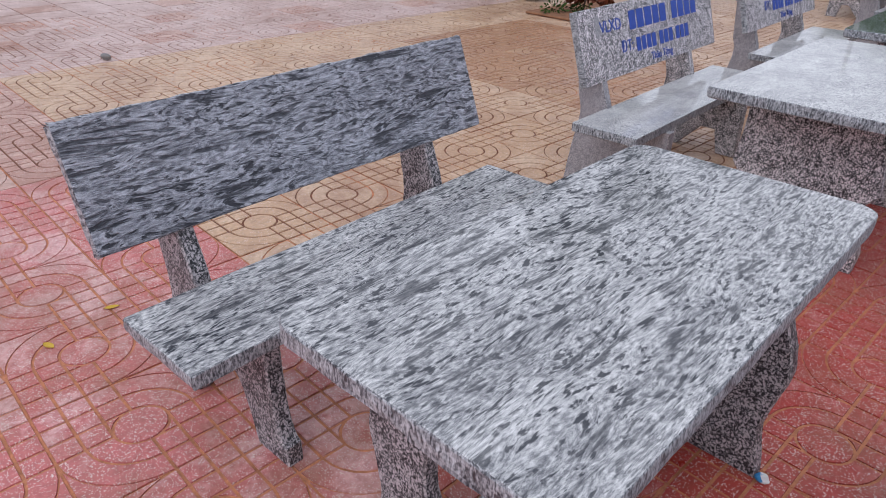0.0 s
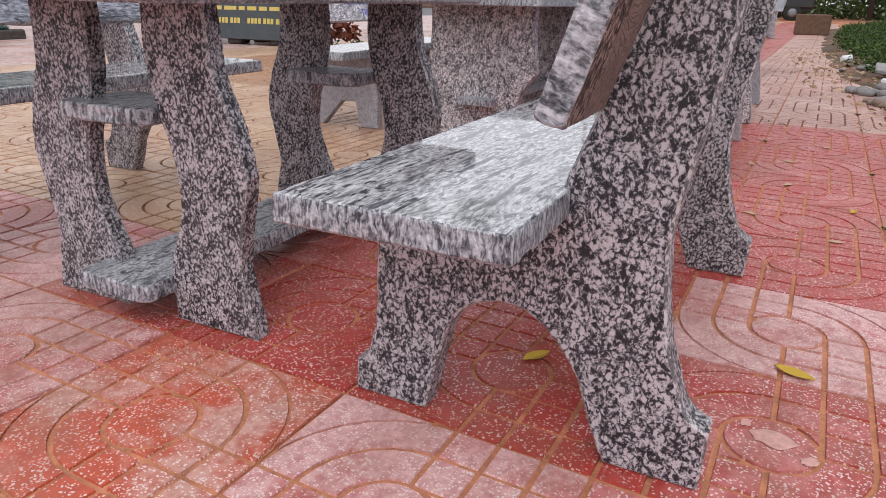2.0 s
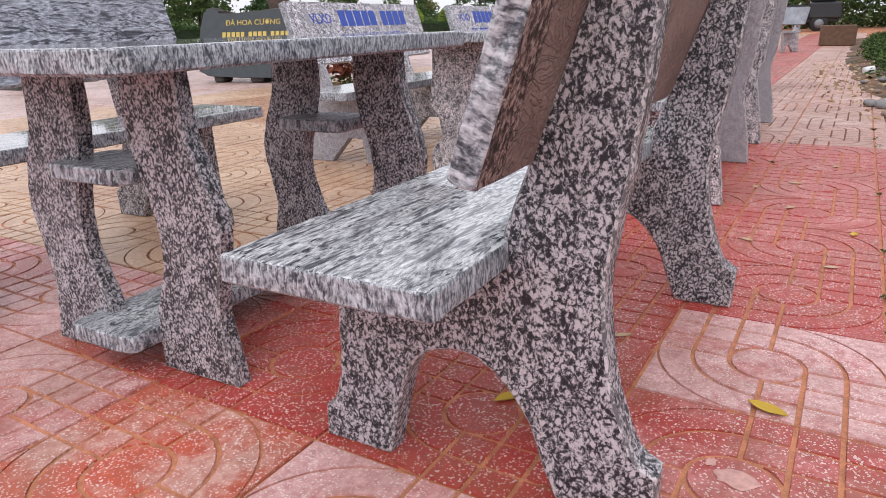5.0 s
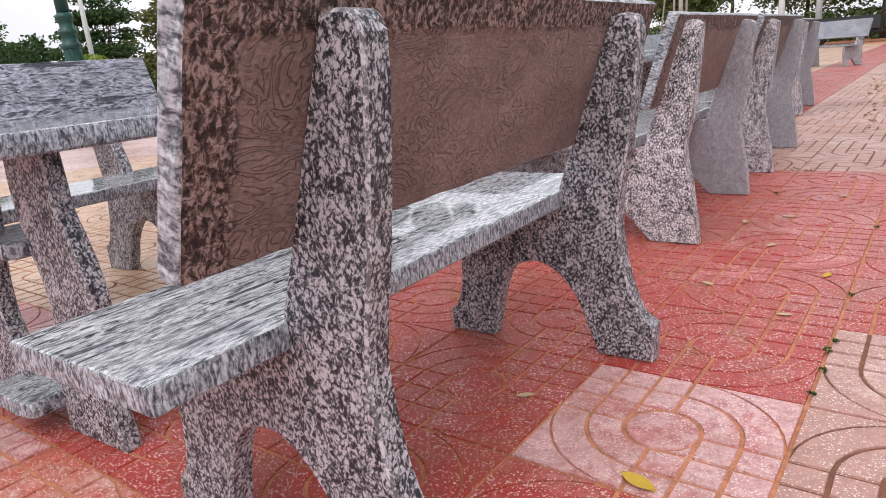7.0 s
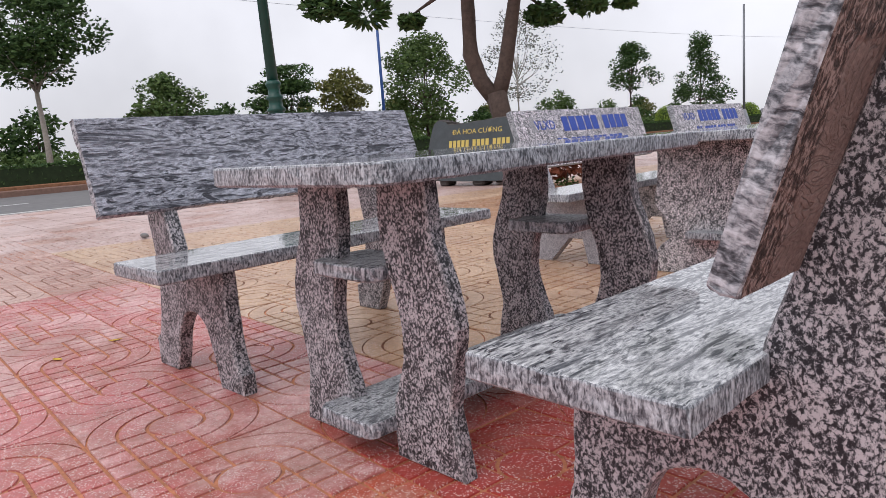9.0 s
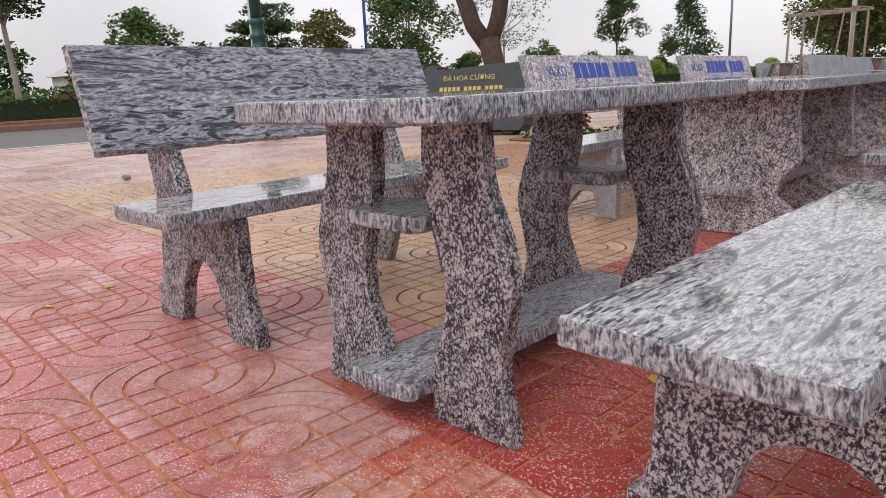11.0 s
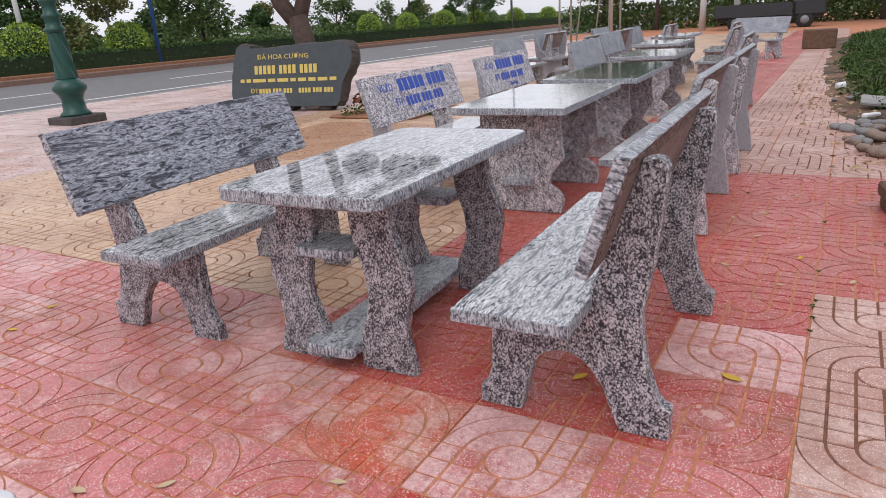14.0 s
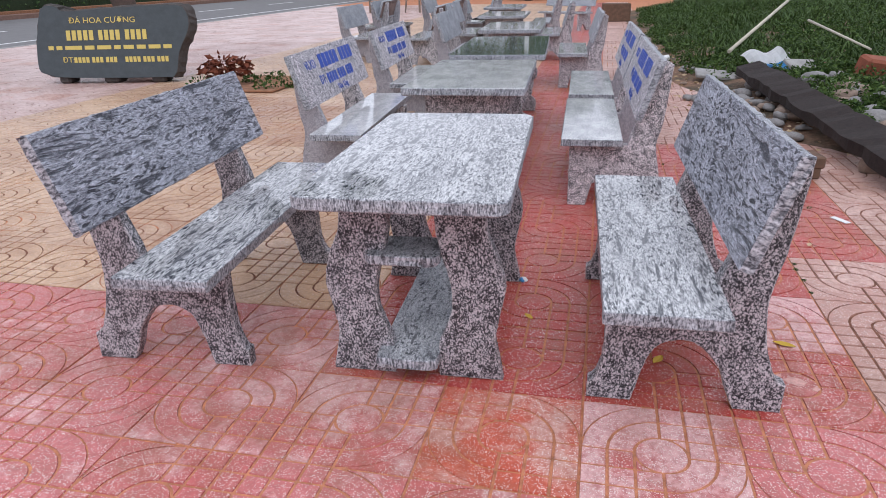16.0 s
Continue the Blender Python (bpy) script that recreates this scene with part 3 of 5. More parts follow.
# ---- stone furniture ----
ARCH = [(0, 0, 1), (0.0, 0.07, 1), (0.022, 0.088), (0.043, 0.15), (0.05, 0.26), (0.055, 0.405, 1), (0.375, 0.405, 1), (0.39, 0.47, 1), (0.425, 0.565, 1), (0.54, 0.885, 1), (0.58, 0.89), (0.61, 0.86), (0.599, 0.72), (0.58, 0.57), (0.556, 0.44), (0.553, 0.36), (0.568, 0.26), (0.606, 0.145), (0.632, 0.118, 1), (0.648, 0.108, 1), (0.645, 0, 1), (0.494, 0, 1), (0.466, 0.06), (0.436, 0.145), (0.395, 0.205), (0.34, 0.248), (0.275, 0.25), (0.218, 0.218), (0.184, 0.14), (0.151, 0, 1)]
FLARE = [(0.02, 0, 1), (0.02, 0.405, 1), (0.375, 0.405, 1), (0.39, 0.47, 1), (0.425, 0.565, 1), (0.53, 0.9, 1), (0.57, 0.905), (0.605, 0.885, 1), (0.59, 0.7), (0.57, 0.52), (0.545, 0.4), (0.58, 0.2), (0.605, 0.0, 1), (0.4, 0.0, 1), (0.26, 0.15, 1), (0.17, 0.15, 1), (0.135, 0.0, 1)]


def stone_bench(name, m, label, group, look_="arch", seat=(-0.22, 1.26, 0.03, 0.40), seat_z=0.452, back=(-0.135, 1.37), back_low=(0.395, 0.585), back_high=(0.51, 0.94), legs=(0.0, 1.015), mats=None, seed=0, jag=0.003):
    """A granite bench: two side boards, a seat slab and a leaning back slab. Front at x = 0, length along y."""
    top, backmat, rear, edge, legmat = mats or (POLISHED, BACKREST, SAWN, EDGE, LEGROCK)
    b = thing(name, m, label, "bench", group)
    prof = curve_points(ARCH if look_ == "arch" else FLARE)
    lift = seat_z - 0.452
    prof = [(x, z + lift * min(max((z - 0.26) / 0.14, 0), 1)) for x, z in prof]
    for k, y in enumerate(legs):
        part("side_leg", board(prof, y, y + 0.055, seed=seed + k), (SMOOTHROCK if k and legmat is FINEROCK else legmat, ARRIS), b)
    s = part("seat", slab(seat[3] - seat[2], seat[1] - seat[0], 0.047, 0.007, jag * 0.5, seed, 0.005), (top, edge, UNDER), b)
    s.location = ((seat[2] + seat[3]) / 2, (seat[0] + seat[1]) / 2, seat_z)
    h = math.dist(back_low, back_high)
    ang = math.degrees(math.atan2(back_high[0] - back_low[0], back_high[1] - back_low[1]))
    bs = part("backrest", slab(h, back[1] - back[0], 0.042, 0.01, jag, seed + 7, 0.004), (backmat, EDGE_ROUGH if jag > 0.002 else edge, rear), b)
    bs.matrix_local = pose((back_low[0] + back_high[0]) / 2, (back[0] + back[1]) / 2, (back_low[1] + back_high[1]) / 2 + lift, 0, -90 + ang, 0)
    return b, bs


def stone_table(name, m, label, group, size=(0.72, 1.4), z=0.76, legs=(0.2, 1.1), look_="arch", mats=None, seed=0, radius=0.06):
    """A granite table: slab top, two pairs of curved legs, a low stretcher and small shelves. Centre line at x = 0, from y = 0."""
    top, edge, legmat = mats or (POLISHED, EDGE, LEGROCK)
    t = thing(name, m, label, "table", group)
    s = part("tabletop", slab(size[0], size[1], 0.05, radius, 0.0015, seed, 0.006), (top, edge, UNDER), t)
    s.location = (0, size[1] / 2, z)
    if look_ == "arch":
        leg = [(-0.328, 0, 1), (-0.312, 0.09), (-0.298, 0.17), (-0.315, 0.27), (-0.333, 0.37), (-0.312, 0.47), (-0.272, 0.57), (-0.262, 0.65), (-0.258, 0.712, 1), (-0.088, 0.712, 1), (-0.084, 0.6), (-0.105, 0.49), (-0.135, 0.39), (-0.14, 0.29), (-0.112, 0.2), (-0.086, 0.13), (-0.086, 0, 1)]
        for k, y in enumerate(legs):
            for side in (1, -1):
                p = curve_points([(side * q[0], q[1] * (z - 0.048) / 0.712) + tuple(q[2:]) for q in (leg if side == 1 else leg[::-1])])
                part("leg", board(p, y, y + 0.048, seed=seed + 3 * k + side), (legmat, ARRIS), t)
        st = part("stretcher", slab(0.23, legs[1] - legs[0] + 0.23, 0.045, 0.03, 0.004, seed + 5, 0.006), (SHELFROCK, EDGE_ROUGH, UNDER), t)
        st.location = (-0.022, (legs[0] + legs[1]) / 2 + 0.03, 0.115)
        for y in (legs[0] + 0.055, legs[1] - 0.01):
            sh = part("shelf", slab(0.27, 0.2, 0.04, 0.035, 0.003, seed + 6, 0.006), (SHELFROCK, EDGE_ROUGH, UNDER), t)
            sh.location = (-0.035, y, 0.505)
    else:
        wide = [(-0.30, 0, 1), (-0.30, 0.12), (-0.21, 0.2, 1), (-0.24, 0.28), (-0.31, 0.37, 1), (-0.29, 0.55), (-0.29, 0.708, 1), (0.29, 0.708, 1), (0.29, 0.55), (0.31, 0.37, 1), (0.24, 0.28), (0.21, 0.2, 1), (0.30, 0.12), (0.30, 0, 1)]
        for k, y in enumerate(legs):
            part("leg", board(curve_points(wide[::-1]), y, y + 0.055, seed=seed + k), (legmat, ARRIS), t)
        st = part("stretcher", slab(0.2, legs[1] - legs[0] + 0.22, 0.04, 0.01, 0.001, seed + 5), (SHELFROCK, EDGE, UNDER), t)
        st.location = (0, (legs[0] + legs[1]) / 2 + 0.028, 0.24)
    return t


NEAR = "first granite table set"
stone_bench("stone_bench", pose(0.0554, 0.6306, 0, 0, 0, 1.9), "grey wavy granite bench with arched speckled side legs", NEAR, seat=(-0.24, 1.26, 0.023, 0.398), seat_z=0.467, back=(-0.195, 1.35), back_high=(0.51, 0.935), legs=(0.0, 1.012), seed=1)
stone_bench("stone_bench", pose(-1.31, 1.66, 0, 0, 0, 184.0), "grey wavy granite bench with tall chipped backrest", NEAR, seat=(-0.25, 1.295, 0.0, 0.355), seat_z=0.472, back=(-0.265, 1.29), back_low=(0.42, 0.605), back_high=(0.542, 0.942), seed=11, jag=0.005)
stone_table("stone_table", pose(-0.5686, 0.448, 0, 0, 0, 2.6), "polished grey granite table on curved speckled legs", NEAR, (0.72, 1.41), 0.767, (0.213, 1.09), seed=21)

PALE = (PALEROCK, SIGNROCK, SAWN, EDGE, FINEROCK)
GREY = (PALEROCK, GREYBACK, SAWN, EDGE, FINEROCK)
short = dict(look_="flare", seat=(-0.17, 1.26, 0.0, 0.37), back=(-0.2, 1.28), jag=0.0015)
near_edge = {**short, "seat": (-0.08, 1.4, -0.035, 0.34), "back": (-0.12, 1.4)}


def dedication(back, flip):
    """Blue painted words on a backrest; names and numbers as bars."""
    m = Matrix.Translation((0, 0, 0.0012)) @ pose(0, 0, 0, 0, 0, -90 if flip else 90)
    letters("VLXD", 0.085, BLUE, back, m @ pose(-0.48, 0.08, 0))
    bars([0.085, 0.09, 0.095, 0.085, 0.09, -0.06, 0.085, 0.085, 0.085, 0.085], 0.1, 0.016, BLUE, back, m @ pose(0.13, 0.085, 0))
    letters("ĐT:", 0.085, BLUE, back, m @ pose(-0.33, -0.045, 0))
    bars([0.06, 0.06, 0.06, 0.06, -0.03, 0.06, 0.06, 0.06, -0.03, 0.06, 0.06, 0.06], 0.075, 0.014, BLUE, back, m @ pose(0.09, -0.05, 0))
    letters("Thân Tặng", 0.06, BLUE, back, m @ pose(0.05, -0.14, 0))


SECOND = "second granite table set"
_, bk = stone_bench("stone_bench", pose(-1.52, 4.05, 0, 0, 0, 184.0), "pale speckled granite bench with blue painted lettering", SECOND, mats=PALE, seed=31, **{**short, "seat": (-0.3, 1.38, 0.045, 0.4), "back": (-0.35, 1.22), "back_low": (0.43, 0.585), "back_high": (0.545, 0.94)})
dedication(bk, True)
_, bk = stone_bench("stone_bench", pose(-0.15, 2.80, 0, 0, 0, 1.6), "pale speckled granite bench with flared side slabs", SECOND, mats=PALE, seed=41, **near_edge)
dedication(bk, True)
stone_table("stone_table", pose(-0.81, 2.74, 0, 0, 0, 2.7), "pale polished granite table on wide cut slab legs", SECOND, (0.79, 1.5), 0.75, (0.25, 1.15), "flare", (PALEROCK, EDGE, FINEROCK), 51, 0.015)

THIRD = "third granite table set"
_, bk = stone_bench("stone_bench", pose(-1.66, 6.14, 0, 0, 0, 184), "pale speckled granite bench with blue painted lettering", THIRD, mats=PALE, seed=61, **short)
dedication(bk, True)
_, bk = stone_bench("stone_bench", pose(-0.19, 4.48, 0, 0, 0, 1.8), "pale speckled granite bench beside the dark table", THIRD, mats=PALE, seed=71, **near_edge)
dedication(bk, True)
stone_table("stone_table", pose(-0.87, 4.6, 0, 0, 0, 3.2), "dark green polished granite table", THIRD, (0.85, 1.85), 0.75, (0.3, 1.4), "flare", (GREENROCK, EDGE, FINEROCK), 81, 0.03)

FAR = "far granite table sets"
for k, (y, dx) in enumerate(((7.64, -0.52), (10.6, -1.05), (13.6, -1.45))):
    stone_bench("stone_bench", pose(dx, y, 0, 0, 0, 2.5), "grey granite bench in the far row", FAR, mats=GREY, seed=90 + 20 * k, **short)
    stone_bench("stone_bench", pose(dx - 1.12, y + 1.2, 0, 0, 0, 182.5), "grey granite bench in the far row", FAR, mats=GREY, seed=95 + 20 * k, **short)
    stone_table("stone_table", pose(dx - 0.6, y - 0.25, 0, 0, 0, 2.5), "grey polished granite table in the far row", FAR, (0.8, 1.5), 0.75, (0.2, 1.2), "flare", (PALEROCK, EDGE, FINEROCK), 99 + 20 * k, 0.02)
for k, (x, y, rz) in enumerate(((-3.15, 9.9, 3), (-3.9, 11.2, 183), (-3.3, 12.0, 2), (-4.1, 13.6, 183), (-2.9, 14.4, 3), (-3.6, 15.8, 183), (-0.6, 16.8, 60), (-4.9, 12.6, 3))):
    stone_bench("stone_bench", pose(x, y, 0, 0, 0, rz), "grey granite bench standing apart at the far end", FAR, mats=GREY, seed=160 + 9 * k, **short)


# ---- carved shop stone ----
def slate_sign():
    s = thing("slate_sign", pose(-7.05, 7.55, 0, 0, 0, 9) @ Matrix.Diagonal((1.13, 1.08, 0.98, 1)), "dark slate boulder sign with gold lettering", "sign")
    front = curve_points([(-1.08, 0.28), (-1.02, 0.85), (-0.93, 1.12), (-0.75, 1.13), (-0.6, 1.06), (0.1, 1.1), (0.85, 1.12), (1.02, 1.04), (1.05, 0.8), (0.9, 0.45), (0.82, 0.12), (0.6, 0.08), (-0.6, 0.09), (-0.95, 0.14)], 5)
    bm = bmesh.new()
    rng = random.Random(4)
    rings = []
    for y, grow, lift in ((0.0, 0.985, 0), (0.02, 1.0, 0), (0.18, 1.03, -0.01), (0.34, 0.97, -0.02), (0.42, 0.8, 0.0)):
        rings.append([bm.verts.new((x * grow + rng.uniform(-0.012, 0.012) * (y > 0), y + 0.16 * z, max(0.02, 0.55 + (z - 0.55) * grow + lift + rng.uniform(-0.012, 0.012) * (y > 0)))) for x, z in front])
    n = len(front)
    for i, (a, b) in enumerate(zip(rings, rings[1:])):
        for k in range(n):
            bm.faces.new((a[k], b[k], b[(k + 1) % n], a[(k + 1) % n])).material_index = 1
    bm.faces.new(rings[0]).material_index = 0
    bm.faces.new(rings[-1][::-1]).material_index = 1
    bmesh.ops.recalc_face_normals(bm, faces=bm.faces)
    stone = part("boulder", bm, (SLATE, SLATE_ROUGH), s)
    m = pose(0, 0.088, 0.55, 80.9, 0, 0) @ Matrix.Translation((0, 0, 0.004))
    letters("ĐÁ HOA CƯƠNG", 0.115, GOLD, stone, m @ pose(-0.12, 0.37, 0))
    bars([0.078] * 5 + [-0.05] + [0.078] * 4 + [-0.05] + [0.078] * 4, 0.145, 0.022, GOLD, stone, m @ pose(-0.08, 0.16, 0))
    bars([0.08, -0.03, 0.09, -0.03, 0.24, -0.03, 0.14, -0.03, 0.2, -0.03, 0.1, -0.03, 0.15, -0.03, 0.13, -0.03, 0.17, -0.03, 0.12], 0.058, 0.008, GOLD, stone, m @ pose(-0.05, -0.02, 0))
    letters("ĐT:", 0.11, GOLD, stone, m @ pose(-0.63, -0.2, 0))
    bars([0.055] * 4 + [-0.025] + [0.055] * 3 + [-0.025] + [0.055] * 3 + [-0.1] + [0.055] * 4 + [-0.025] + [0.055] * 3 + [-0.025] + [0.055] * 3, 0.08, 0.014, GOLD, stone, m @ pose(0.09, -0.2, 0))
    for x, w in ((-0.75, 0.16), (-0.1, 0.22), (0.55, 0.2)):
        part("prop_stone", boxed(x - w / 2, x + w / 2, 0.05, 0.32, 0.0, 0.13, 0.03), SLATE_ROUGH, s)


slate_sign()


# ---- vegetation ----
def crown(centres, n, spread, seed):
    rng = np.random.default_rng(seed)
    out = []
    for x, y, z, r in centres:
        d = rng.normal(size=(n, 3))
        d /= np.linalg.norm(d, axis=1)[:, None]
        rad = r * rng.uniform(0.25, 1.0, n)[:, None] ** 0.6
        out.append(np.array((x, y, z)) + d * rad * np.array((1, 1, spread)))
    return np.concatenate(out)


def tree(name, x, y, trunk_h, crown_z, crown_r, height, leafmat, bark=BARK, seed=0, clumps=16, leaves=150, leaf=0.22, label="leafy roadside tree", lean=0.0, z0=-0.14, radius=0.12, shape="round"):
    """A roadside tree: tapered trunk, limbs, and a crown of leaf clumps with gaps."""
    rng = random.Random(seed)
    t = thing(name, pose(x, y, z0), label, "tree")
    bm = bmesh.new()
    top = (lean * trunk_h, 0.0, trunk_h)
    tube(bm, [(0, 0, 0, radius * 1.3), (lean * trunk_h * 0.4, 0.03, trunk_h * 0.5, radius), (*top, radius * 0.8), (lean * trunk_h * 1.2, 0, (trunk_h + height) / 2, radius * 0.4)], 8)
    cs = []
    for k in range(int(clumps * 1.5)):
        a = rng.uniform(0, 2 * math.pi)
        u = rng.uniform(0, 1)
        if shape == "cone":
            rr = crown_r * (1 - u) * rng.uniform(0.55, 1.0)
        elif shape == "layer":
            u = round(u * 4) / 4
            rr = crown_r * (1 - 0.6 * u) * rng.uniform(0.3, 1.0)
        else:
            rr = crown_r * math.sin(math.pi * (0.15 + 0.8 * u)) * rng.uniform(0.4, 1.0)
        c = (lean * trunk_h + rr * math.cos(a), rr * math.sin(a), crown_z + u * (height - crown_z), crown_r * rng.uniform(0.28, 0.46))
        cs.append(c)
        if k % 2 == 0:
            tube(bm, [(*top[:2], trunk_h + 0.3 * u * (height - trunk_h), radius * 0.4), ((top[0] + c[0]) / 2, c[1] / 2, (trunk_h + c[2]) / 2 + 0.1, radius * 0.25), (c[0], c[1], c[2], radius * 0.08)], 5)
    part("trunk", bm, bark, t)
    cloud_mesh("crown", crown(cs, leaves, 0.4 if shape == "layer" else 0.75, seed), leaf, leafmat, t, seed=seed)
    return t


def bush(name, x, y, r, h, leafmat, seed, label, n=2600, leaf=0.12, z0=0.2):
    """A clipped shrub, dense outside, on short stems."""
    b = thing(name, pose(x, y, z0), label, "bush")
    bm = bmesh.new()
    for k in range(4):
        a = k * 1.6
        tube(bm, [(0.05 * math.cos(a), 0.05 * math.sin(a), 0, 0.035), (0.3 * r * math.cos(a), 0.3 * r * math.sin(a), h * 0.6, 0.015)], 5)
    part("stem", bm, BARK, b)
    # added dark ball blocks the view through; its colour stands for shade between leaves
    core = bmesh.new()
    bmesh.ops.create_icosphere(core, subdivisions=3, radius=1, matrix=Matrix.Translation((0, 0, h * 0.5)) @ Matrix.Diagonal((r * 0.84, r * 0.84, h * 0.45, 1)))
    part("inner_foliage", core, LEAFCORE, b, smooth=True)
    rng = np.random.default_rng(seed)
    d = rng.normal(size=(n, 3))
    d /= np.linalg.norm(d, axis=1)[:, None]
    rad = rng.uniform(0.8, 1.04, n)[:, None]
    c = d * rad * np.array((r, r, h * 0.52)) + np.array((0, 0, h * 0.5))
    cloud_mesh("foliage", c[c[:, 2] > 0.03], leaf, leafmat, b, seed=seed, flat=0.9)


# the tree behind the sign, forked low, its outer twigs hanging over the forecourt
old = thing("forked_tree", pose(-7.6, 8.58, 0) @ Matrix.Scale(1.07, 4), "brown forked shade tree behind the slate sign", "tree")
bm = bmesh.new()
tube(bm, [(0.34, -0.12, -0.05, 0.24), (0.27, -0.08, 0.5, 0.185), (0.15, 0, 1.0, 0.165), (0.03, 0, 1.42, 0.18)], 12)
tube(bm, [(0.05, 0, 1.28, 0.14), (-0.2, -0.11, 1.66, 0.14), (-0.32, -0.19, 2.1, 0.135), (-0.3, -0.2, 2.7, 0.12), (-0.34, -0.17, 3.6, 0.1), (-0.8, 0.17, 4.5, 0.07)], 10)
tube(bm, [(0.03, 0, 1.28, 0.13), (0.14, 0.11, 1.75, 0.125), (0.24, 0.22, 2.5, 0.11), (0.42, 0.34, 3.6, 0.09), (1.0, 0.17, 4.7, 0.06)], 10)
limbs = [(-1.87, -1.1, 2.98, 0.47), (-1.4, -0.51, 2.78, 0.24), (-2.29, -1.7, 3.1, 0.38), (0.22, 1.1, 2.72, 0.36), (0.77, 1.61, 2.86, 0.38), (1.19, 2.04, 2.82, 0.21), (-0.34, -0.68, 3.9, 0.51), (1.87, 1.27, 3.65, 0.51), (1.27, -0.68, 4.0, 0.59), (2.55, 0.42, 4.1, 0.59), (-2.21, 0.34, 4.3, 0.59), (0.26, 1.19, 4.4, 0.68), (-1.02, 0.85, 4.8, 0.77), (0.85, 2.04, 3.8, 0.47), (2.89, 2.04, 3.75, 0.42), (0.17, -1.36, 4.7, 0.68), (1.7, 0.0, 5.1, 0.77)]
for x, y, z, r in limbs:
    tube(bm, [(0.5 if x > 0 else -0.5, 0.1, 3.3, 0.07), (x * 0.6, y * 0.6, z + 0.35, 0.04), (x, y, z + 0.1, 0.015)], 5)
part("trunk", bm, BARK, old)
cloud_mesh("crown", crown(limbs, 420, 0.6, 5), 0.16, LEAFDARK, old, seed=5, aspect=2.2)

# hedge along the median
rng0 = np.random.default_rng(8)
nh = 42000
hedge = np.stack([rng0.uniform(-28.9, -27.75, nh), rng0.uniform(-30, 110, nh), np.where(rng0.random(nh) < 0.5, 0.95, rng0.uniform(0.3, 0.95, nh)) + rng0.normal(0, 0.03, nh)], 1)
hd = thing("clipped_hedge", pose(0, 0, 0), "long clipped dark green hedge on the median", "hedge", kind="stuff")
# solid filler box; the shade inside the hedge is put into its near-black colour
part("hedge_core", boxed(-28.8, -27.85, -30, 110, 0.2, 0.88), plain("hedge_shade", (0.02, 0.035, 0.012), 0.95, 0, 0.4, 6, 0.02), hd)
cloud_mesh("hedge_leaves", hedge, 0.16, LEAFDARK, hd, seed=8, flat=1.0)

bush("clipped_dome_bush", -31.2, 13.4, 1.35, 2.75, LEAFDARK, 20, "dark green dome-clipped bush", 15000, 0.11)
for k, (x, y, r, h) in enumerate(((-29.9, 16.3, 1.0, 2.1), (-28.9, 20.6, 1.0, 2.0), (-26.5 - 2.5, 40.6, 0.9, 1.9), (-29.2, 46, 0.9, 1.9), (-29.3, 52, 1.0, 2.0), (-29.2, 58, 0.9, 1.9), (-29.3, 67, 1.0, 2.0), (-29.2, 76, 1.0, 2.0))):
    bush("round_bush", x, y, r, h, LEAFLIGHT, 30 + k, "bright green rounded bush on the median", 3000, 0.13)

tree("median_tree", -32.4, 6.7, 4.0, 5.1, 2.7, 9.0, LEAFDARK, PALEBARK, 40, 26, 210, 0.24, "tall dark-leaved tree on the median", -0.1)
tree("layered_tree", -33.0, 18.7, 1.6, 1.9, 2.6, 5.2, LEAFDARK, BARK, 41, 30, 170, 0.2, "dark layered evergreen tree", 0, shape="layer")
tree("young_tree", -29.4, 20.1, 2.2, 2.7, 1.5, 4.7, LEAFOLIVE, PALEBARK, 42, 14, 150, 0.2, "young olive-green tree with a thin pale trunk", 0.03, radius=0.07)
tree("broad_tree", -29.5, 25.8, 2.0, 1.9, 2.6, 6.6, LEAF, BARK, 43, 28, 210, 0.22, "dense broad green tree", 0)
tree("sparse_tree", -24.8 - 4, 33.0, 3.2, 3.4, 2.4, 8.4, LEAFPALE, PALEBARK, 44, 22, 70, 0.16, "thin sparse-leaved tree across the road", 0, radius=0.08)
tree("pine_tree", -30.2, 48.0, 2.6, 2.9, 2.0, 7.2, LEAFDARK, BARK, 45, 18, 170, 0.22, "round-crowned pine across the road", 0, shape="round", radius=0.1)
tree("pine_tree", -29.0, 57.0, 2.6, 2.8, 2.4, 8.0, LEAFDARK, BARK, 46, 22, 170, 0.24, "cone-shaped pine across the road", 0, shape="cone", radius=0.1)
for k, (x, y, r, h) in enumerate(((-13.5, 46, 3.4, 7.5), (-9.5, 44, 3.6, 8.5), (-6.0, 47, 3.5, 8.0), (-2.0, 45, 3.6, 8.5), (2.5, 44, 3.8, 9.0), (6.5, 40, 3.6, 8.0), (11, 38, 3.8, 8.0), (-18, 62, 3.2, 7.0))):
    tree("shade_tree", x, y, 2.6, 2.4, r, h, LEAFDARK if k > 3 else (LEAFOLIVE, LEAF)[k % 2], BARK, 50 + k, 32, 210 if k > 3 else 150, 0.25, "large shade tree beyond the far benches", 0.02)
tree("field_tree", -40.0, 14.9, 1.5, 1.6, 2.3, 5.4, LEAF, BARK, 47, 24, 170, 0.26, "round green tree beyond the far carriageway", 0)
rng1 = random.Random(9)
for k in range(26):
    y = -8 + 4.6 * k
    x = -47 - rng1.uniform(0, 8)
    tree("field_tree", x, y, 0.9, 0.8, rng1.uniform(1.8, 3.0), rng1.uniform(2.8, 5.2), (LEAF, LEAFDARK, LEAFOLIVE)[k % 3], BARK, 70 + k, 16, 90, 0.36, "low tree in the scrub beyond the road", 0)
nf = 26000
